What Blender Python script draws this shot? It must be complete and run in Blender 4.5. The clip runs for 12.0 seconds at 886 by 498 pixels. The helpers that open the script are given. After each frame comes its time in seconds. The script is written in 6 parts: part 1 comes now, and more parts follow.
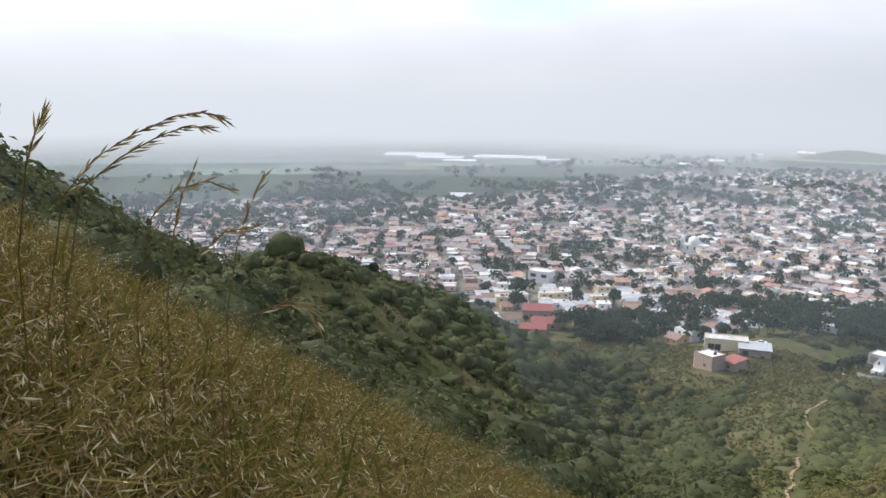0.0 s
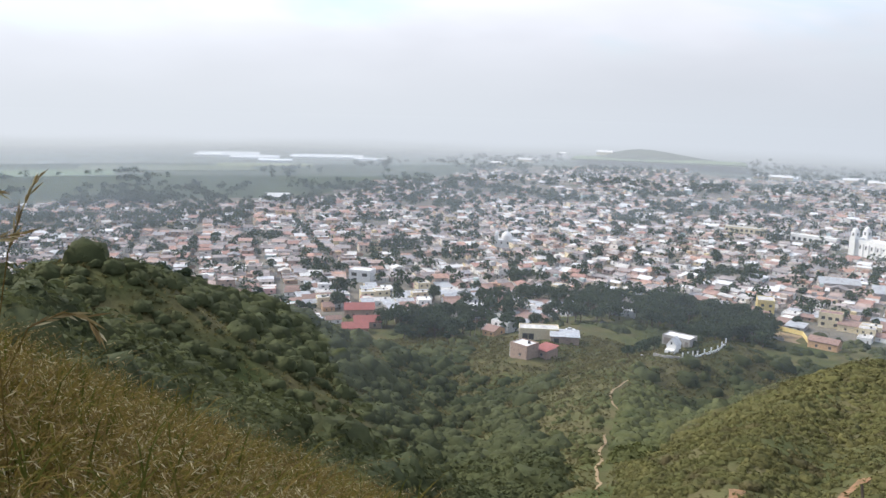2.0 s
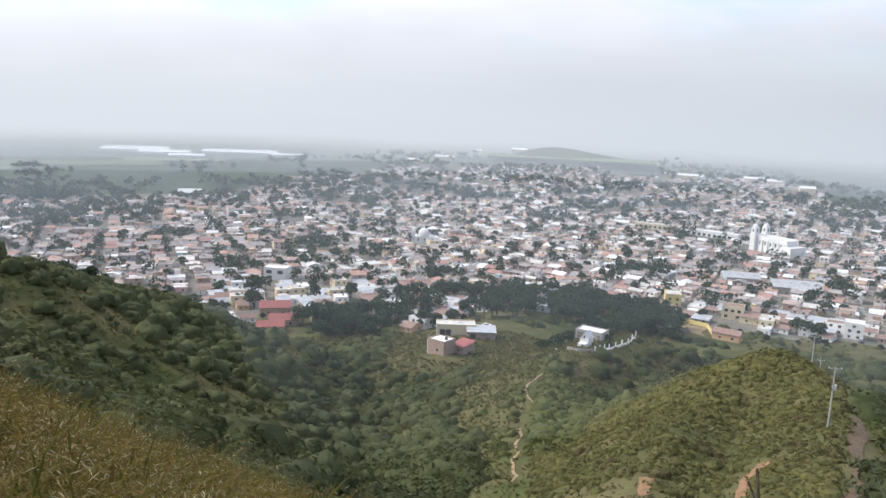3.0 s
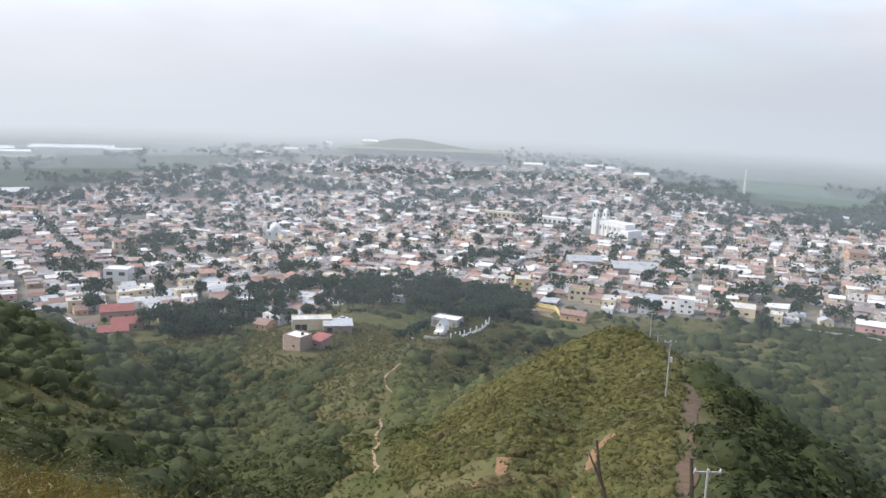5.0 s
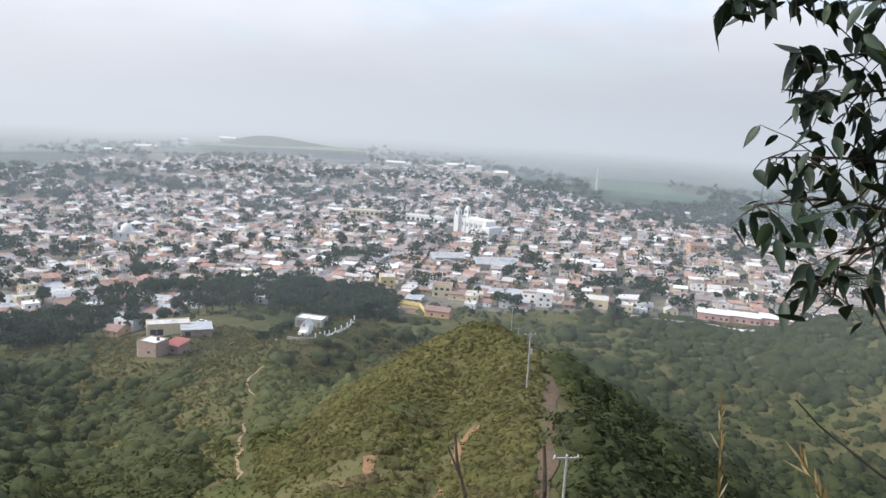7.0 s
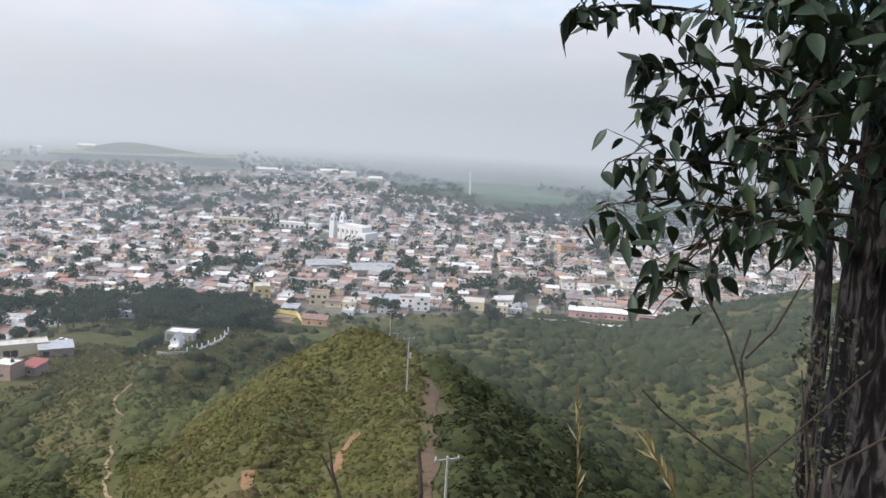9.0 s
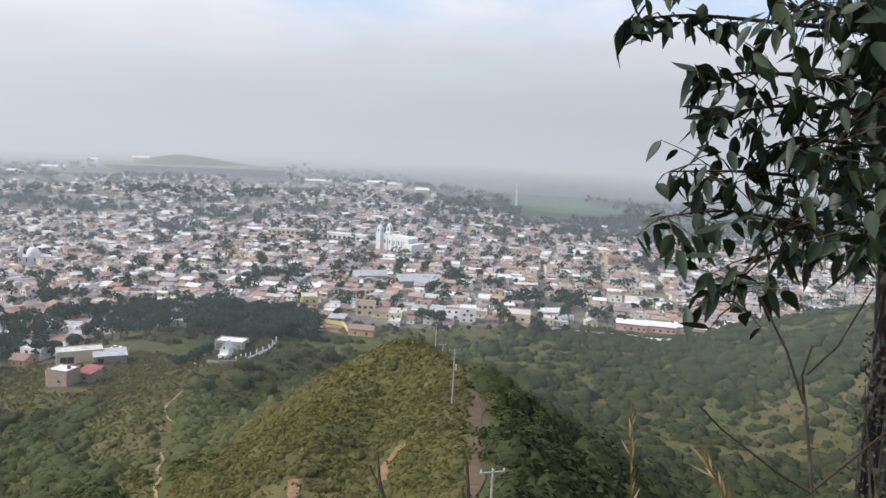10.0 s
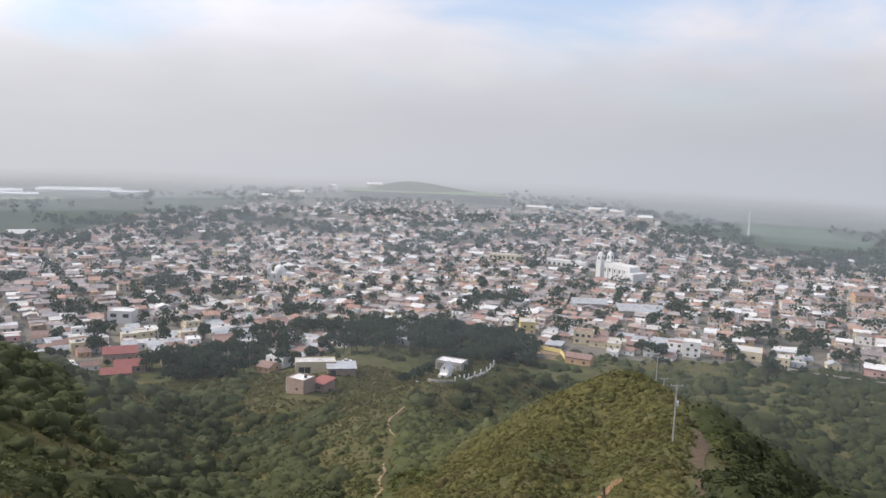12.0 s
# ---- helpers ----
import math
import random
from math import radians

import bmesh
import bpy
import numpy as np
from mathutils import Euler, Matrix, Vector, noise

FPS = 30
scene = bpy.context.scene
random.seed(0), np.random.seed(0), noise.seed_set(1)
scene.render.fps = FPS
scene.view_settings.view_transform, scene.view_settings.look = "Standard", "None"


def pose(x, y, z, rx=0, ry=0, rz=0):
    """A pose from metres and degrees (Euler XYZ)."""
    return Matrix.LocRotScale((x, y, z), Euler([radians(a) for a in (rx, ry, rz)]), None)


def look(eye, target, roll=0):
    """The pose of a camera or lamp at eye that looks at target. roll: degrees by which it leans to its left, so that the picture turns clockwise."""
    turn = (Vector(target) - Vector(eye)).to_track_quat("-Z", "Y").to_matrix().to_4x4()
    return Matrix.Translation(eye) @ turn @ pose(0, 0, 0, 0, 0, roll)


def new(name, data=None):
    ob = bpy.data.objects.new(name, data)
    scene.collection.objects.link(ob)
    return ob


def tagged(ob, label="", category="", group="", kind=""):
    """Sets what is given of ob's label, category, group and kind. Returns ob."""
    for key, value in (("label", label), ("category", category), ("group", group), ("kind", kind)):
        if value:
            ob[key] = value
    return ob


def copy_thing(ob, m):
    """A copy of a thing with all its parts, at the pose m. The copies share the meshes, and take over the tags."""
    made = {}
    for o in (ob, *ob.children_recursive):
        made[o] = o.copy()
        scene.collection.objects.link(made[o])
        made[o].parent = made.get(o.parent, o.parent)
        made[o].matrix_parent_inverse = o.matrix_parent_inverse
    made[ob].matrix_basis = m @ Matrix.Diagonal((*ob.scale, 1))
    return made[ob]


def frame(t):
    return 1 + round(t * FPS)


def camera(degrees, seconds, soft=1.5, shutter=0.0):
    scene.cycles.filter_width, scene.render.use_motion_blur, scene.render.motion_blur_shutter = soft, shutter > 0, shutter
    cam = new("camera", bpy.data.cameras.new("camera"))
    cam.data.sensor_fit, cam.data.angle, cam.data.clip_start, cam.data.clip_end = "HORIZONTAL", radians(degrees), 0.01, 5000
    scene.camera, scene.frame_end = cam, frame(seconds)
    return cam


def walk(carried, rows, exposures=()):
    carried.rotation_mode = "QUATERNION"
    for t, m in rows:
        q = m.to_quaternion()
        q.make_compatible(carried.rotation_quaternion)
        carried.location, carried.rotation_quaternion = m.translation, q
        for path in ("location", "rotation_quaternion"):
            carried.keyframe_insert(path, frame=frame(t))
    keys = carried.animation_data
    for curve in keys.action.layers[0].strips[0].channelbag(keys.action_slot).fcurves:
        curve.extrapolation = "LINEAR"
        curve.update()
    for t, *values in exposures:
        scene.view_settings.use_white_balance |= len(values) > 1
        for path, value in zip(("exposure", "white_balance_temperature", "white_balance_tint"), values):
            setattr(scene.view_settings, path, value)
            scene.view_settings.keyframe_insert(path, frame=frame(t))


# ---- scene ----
# The eye swings on an outstretched arm about the hilltop at the origin; the town plain lies at z = 0.
EYE_Z, ARM = 110.0, 0.32
PATH = (
    (0.0, 40.90, 10.51, 0.84), (0.5, 37.30, 10.38, 1.10), (1.0, 33.91, 10.30, 1.42), (1.5, 31.11, 10.37, 1.21),
    (2.0, 27.82, 10.30, 1.53), (2.5, 24.57, 10.32, 1.93), (3.0, 21.77, 10.34, 2.39), (3.2, 20.70, 10.35, 2.40),
    (4.8, 12.17, 10.49, 2.32), (5.0, 11.13, 10.50, 2.33), (5.5, 8.60, 10.50, 2.58), (6.0, 6.00, 10.51, 2.53),
    (6.5, 3.67, 10.31, 2.62), (7.0, 1.23, 10.17, 3.20), (7.5, -1.29, 10.01, 3.36), (7.7, -2.40, 9.93, 3.38),
    (8.5, -6.10, 9.50, 3.30), (9.3, -8.24, 9.12, 3.15), (9.5, -8.34, 8.96, 3.13), (10.0, -4.33, 8.65, 2.93),
    (10.5, 0.65, 8.23, 3.15), (11.0, 5.14, 7.86, 2.74), (11.5, 8.69, 7.59, 2.65), (12.0, 11.57, 7.47, 2.34))


def aim(yaw, pitch, roll):
    a, p = radians(yaw), radians(pitch)
    eye = Vector((-ARM * math.sin(a), ARM * math.cos(a) - ARM, EYE_Z))
    return look(eye, eye + Vector((-math.sin(a) * math.cos(p), math.cos(a) * math.cos(p), -math.sin(p))), roll)


cam = camera(58.13, 12.0, soft=1.5)
walk(cam, [(t, aim(a, p, r)) for t, a, p, r in PATH], [(0.0, 0.42, 6500, 10), (5.5, 0.42, 6500, 10), (7.5, 0.36, 6500, 10), (9.5, 0.24, 6550, 10), (12.0, 0.12, 6780, 13)])

# ---- light ----
SUN_AZ, SUN_EL = 98.0, 42.0          # degrees to the left of the church, and above the horizon
world = bpy.data.worlds.new("hazy_sky")
scene.world = world
world.use_nodes = True
wn, wl = world.node_tree.nodes, world.node_tree.links
wn.clear()


def wnode(kind, **values):
    n = wn.new(kind)
    for k, v in values.items():
        n.inputs[k].default_value = v
    return n


w_out = wnode("ShaderNodeOutputWorld")
w_bg = wnode("ShaderNodeBackground", Strength=1.0)
sky = wn.new("ShaderNodeTexSky")
sky.sky_type, sky.sun_disc = "NISHITA", False
sky.sun_elevation, sky.sun_rotation = radians(SUN_EL), radians(-SUN_AZ)
sky.altitude, sky.air_density, sky.dust_density = 1000, 1.2, 3.0
sky_low = wnode("ShaderNodeMix")
sky_low.data_type, sky_low.blend_type = "RGBA", "MULTIPLY"
sky_low.inputs["Factor"].default_value = 1.0
sky_low.inputs[7].default_value = (0.125, 0.145, 0.175, 1)
wl.new(sky.outputs[0], sky_low.inputs[6])
w_co = wn.new("ShaderNodeTexCoord")
w_sep = wn.new("ShaderNodeSeparateXYZ")
wl.new(w_co.outputs["Generated"], w_sep.inputs[0])
# cloud cover: stretched noise over the sky, thick low down, torn higher up
w_map = wn.new("ShaderNodeMapping")
w_map.inputs["Scale"].default_value = (1.6, 1.6, 5.0)
wl.new(w_co.outputs["Generated"], w_map.inputs[0])
w_noise = wnode("ShaderNodeTexNoise", Scale=1.35, Detail=5.0, Roughness=0.55, Distortion=0.4)
wl.new(w_map.outputs[0], w_noise.inputs["Vector"])
w_thick = wn.new("ShaderNodeMapRange")
for k, v in (("From Min", 0.0), ("From Max", 0.20), ("To Min", 0.36), ("To Max", 0.02)):
    w_thick.inputs[k].default_value = v
wl.new(w_sep.outputs["Z"], w_thick.inputs["Value"])
w_add = wn.new("ShaderNodeMath")
wl.new(w_noise.outputs[0], w_add.inputs[0])
wl.new(w_thick.outputs[0], w_add.inputs[1])
w_cover = wn.new("ShaderNodeMapRange")
w_cover.interpolation_type = "SMOOTHSTEP"
for k, v in (("From Min", 0.50), ("From Max", 0.72), ("To Min", 0.35), ("To Max", 1.0)):
    w_cover.inputs[k].default_value = v
# a thin streak of open sky above the middle of the town
w_gap = wn.new("ShaderNodeVectorMath")
w_gap.operation = "DOT_PRODUCT"
w_gap.inputs[1].default_value = (-math.sin(radians(5)) * math.cos(radians(14)), math.cos(radians(5)) * math.cos(radians(14)), math.sin(radians(14)))
wl.new(w_co.outputs["Generated"], w_gap.inputs[0])
w_gap2 = wn.new("ShaderNodeMapRange")
w_gap2.interpolation_type = "SMOOTHSTEP"
for k, v in (("From Min", 0.978), ("From Max", 0.999), ("To Min", 0.0), ("To Max", 0.045)):
    w_gap2.inputs[k].default_value = v
wl.new(w_gap.outputs["Value"], w_gap2.inputs["Value"])
w_open = wn.new("ShaderNodeMath")
w_open.operation = "SUBTRACT"
wl.new(w_add.outputs[0], w_open.inputs[0])
wl.new(w_gap2.outputs[0], w_open.inputs[1])
wl.new(w_open.outputs[0], w_cover.inputs["Value"])
# the cloud is brightest towards the sun, greyer low over the plain
w_dot = wn.new("ShaderNodeVectorMath")
w_dot.operation = "DOT_PRODUCT"
w_dot.inputs[1].default_value = (-math.sin(radians(SUN_AZ)), math.cos(radians(SUN_AZ)), 0.5)
wl.new(w_co.outputs["Generated"], w_dot.inputs[0])
w_side = wn.new("ShaderNodeMapRange")
for k, v in (("From Min", -0.2), ("From Max", 0.85), ("To Min", 0.585), ("To Max", 0.80)):
    w_side.inputs[k].default_value = v
wl.new(w_dot.outputs["Value"], w_side.inputs["Value"])
w_soft = wnode("ShaderNodeTexNoise", Scale=3.0, Detail=3.0)
wl.new(w_map.outputs[0], w_soft.inputs["Vector"])
w_soft2 = wn.new("ShaderNodeMapRange")
for k, v in (("From Min", 0.3), ("From Max", 0.7), ("To Min", 0.93), ("To Max", 1.06)):
    w_soft2.inputs[k].default_value = v
wl.new(w_soft.outputs[0], w_soft2.inputs["Value"])
w_val = wn.new("ShaderNodeMath")
w_val.operation = "MULTIPLY"
wl.new(w_side.outputs[0], w_val.inputs[0])
wl.new(w_soft2.outputs[0], w_val.inputs[1])
w_low = wn.new("ShaderNodeMapRange")
w_low.interpolation_type = "SMOOTHSTEP"
for k, v in (("From Min", -0.04), ("From Max", 0.18), ("To Min", 0.82), ("To Max", 1.0)):
    w_low.inputs[k].default_value = v
wl.new(w_sep.outputs["Z"], w_low.inputs["Value"])
w_val2 = wn.new("ShaderNodeMath")
w_val2.operation = "MULTIPLY"
wl.new(w_val.outputs[0], w_val2.inputs[0])
wl.new(w_low.outputs[0], w_val2.inputs[1])
w_tint = wn.new("ShaderNodeMix")
w_tint.data_type, w_tint.blend_type = "RGBA", "MULTIPLY"
w_tint.inputs["Factor"].default_value = 1.0
w_tint.inputs[6].default_value = (0.93, 0.96, 1.06, 1)
# an overcast sky is brighter overhead than low down
w_up = wn.new("ShaderNodeMapRange")
for k, v in (("From Min", 0.0), ("From Max", 1.0), ("To Min", 1.0), ("To Max", 2.9)):
    w_up.inputs[k].default_value = v
wl.new(w_sep.outputs["Z"], w_up.inputs["Value"])
w_val3 = wn.new("ShaderNodeMath")
w_val3.operation = "MULTIPLY"
wl.new(w_val2.outputs[0], w_val3.inputs[0])
wl.new(w_up.outputs[0], w_val3.inputs[1])
wl.new(w_val3.outputs[0], w_tint.inputs[7])
w_mix = wn.new("ShaderNodeMix")
w_mix.data_type = "RGBA"
wl.new(w_cover.outputs[0], w_mix.inputs["Factor"])
wl.new(sky_low.outputs[2], w_mix.inputs[6])
wl.new(w_tint.outputs[2], w_mix.inputs[7])
wl.new(w_mix.outputs[2], w_bg.inputs["Color"])
wl.new(w_bg.outputs[0], w_out.inputs["Surface"])

sun = new("sun", bpy.data.lights.new("sun", "SUN"))
sun.data.energy, sun.data.angle, sun.data.color = 3.5, radians(9.0), (1.0, 0.955, 0.88)
sun.matrix_world = look(Vector((-math.sin(radians(SUN_AZ)), math.cos(radians(SUN_AZ)), math.tan(radians(SUN_EL)))), (0, 0, 0))


# ---- materials ----
def material(name, colours, rough=0.85, scale=1.0, bump=0.0, bump_scale=8.0, pick="", spec=0.3, metal=0.0, stain=0.0, through_light=0.0, detail=6.0):
    """colours: two or more base colours. They follow noise of that scale (1/m), or are picked for each thing ('object') or piece ('island')."""
    m = bpy.data.materials.new(name)
    m.use_nodes = True
    nt = m.node_tree
    nd, lk = nt.nodes, nt.links
    bsdf = nd["Principled BSDF"]
    bsdf.inputs["Roughness"].default_value = rough
    bsdf.inputs["Specular IOR Level"].default_value = spec
    bsdf.inputs["Metallic"].default_value = metal
    geo = nd.new("ShaderNodeNewGeometry")
    ns = nd.new("ShaderNodeTexNoise")
    ns.inputs["Scale"].default_value, ns.inputs["Detail"].default_value = scale, detail
    lk.new(geo.outputs["Position"], ns.inputs["Vector"])
    ramp = nd.new("ShaderNodeValToRGB")
    while len(ramp.color_ramp.elements) < len(colours):
        ramp.color_ramp.elements.new(0.5)
    for i, (e, c) in enumerate(zip(ramp.color_ramp.elements, colours)):
        e.position = i / len(colours) if pick else 0.3 + 0.4 * i / max(1, len(colours) - 1)
        e.color = (*c, 1)
    if pick:
        ramp.color_ramp.interpolation = "CONSTANT"
        if pick == "object":
            info = nd.new("ShaderNodeObjectInfo")
            lk.new(info.outputs["Random"], ramp.inputs[0])
        else:
            lk.new(geo.outputs["Random Per Island"], ramp.inputs[0])
    else:
        lk.new(ns.outputs[0], ramp.inputs[0])
    colour = ramp.outputs[0]
    if stain:
        n2 = nd.new("ShaderNodeTexNoise")
        n2.inputs["Scale"].default_value, n2.inputs["Detail"].default_value = scale * (1.0 if pick else 4.3), 5.0
        lk.new(geo.outputs["Position"], n2.inputs["Vector"])
        mr = nd.new("ShaderNodeMapRange")
        for k, v in (("From Min", 0.35), ("From Max", 0.7), ("To Min", 1.0), ("To Max", 1.0 - stain)):
            mr.inputs[k].default_value = v
        lk.new(n2.outputs[0], mr.inputs["Value"])
        mul = nd.new("ShaderNodeMix")
        mul.data_type, mul.blend_type = "RGBA", "MULTIPLY"
        mul.inputs["Factor"].default_value = 1.0
        lk.new(colour, mul.inputs[6])
        lk.new(mr.outputs[0], mul.inputs[7])
        colour = mul.outputs[2]
    lk.new(colour, bsdf.inputs["Base Color"])
    if bump:
        n3 = nd.new("ShaderNodeTexNoise")
        n3.inputs["Scale"].default_value, n3.inputs["Detail"].default_value = bump_scale, 6.0
        lk.new(geo.outputs["Position"], n3.inputs["Vector"])
        b = nd.new("ShaderNodeBump")
        b.inputs["Strength"].default_value, b.inputs["Distance"].default_value = bump, 0.6 / bump_scale
        lk.new(n3.outputs[0], b.inputs["Height"])
        lk.new(b.outputs[0], bsdf.inputs["Normal"])
    if through_light:
        tr = nd.new("ShaderNodeBsdfTranslucent")
        lk.new(colour, tr.inputs["Color"])
        mx = nd.new("ShaderNodeMixShader")
        mx.inputs[0].default_value = through_light
        lk.new(bsdf.outputs[0], mx.inputs[1])
        lk.new(tr.outputs[0], mx.inputs[2])
        lk.new(mx.outputs[0], nd["Material Output"].inputs["Surface"])
    return m


WALLS = ((0.78, 0.74, 0.68), (0.66, 0.60, 0.53), (0.80, 0.77, 0.73), (0.52, 0.43, 0.36), (0.42, 0.39, 0.36), (0.72, 0.66, 0.58), (0.36, 0.24, 0.18),
         (0.60, 0.53, 0.45), (0.78, 0.75, 0.71), (0.60, 0.44, 0.28), (0.50, 0.34, 0.26), (0.46, 0.43, 0.40), (0.62, 0.46, 0.41),
         (0.74, 0.69, 0.61), (0.66, 0.54, 0.32), (0.40, 0.28, 0.22), (0.45, 0.53, 0.51), (0.54, 0.45, 0.39), (0.35, 0.32, 0.30), (0.48, 0.37, 0.32))
# bright wall colours, used most where the town lies in sunshine
PALE_SUNLIT = ((0.82, 0.77, 0.70), (0.78, 0.70, 0.60), (0.84, 0.82, 0.79), (0.70, 0.58, 0.46), (0.80, 0.76, 0.70), (0.62, 0.44, 0.34), (0.74, 0.62, 0.42), (0.82, 0.80, 0.76), (0.66, 0.52, 0.44))
ROOFS = ((0.355, 0.313, 0.297), (0.26, 0.219, 0.211), (0.554, 0.529, 0.497), (0.364, 0.231, 0.19), (0.355, 0.313, 0.297), (0.27, 0.229, 0.221), (0.681, 0.681, 0.681),
         (0.37, 0.214, 0.172), (0.428, 0.362, 0.337), (0.31, 0.295, 0.303), (0.404, 0.305, 0.264), (0.334, 0.276, 0.26), (0.443, 0.271, 0.204), (0.289, 0.257, 0.248))
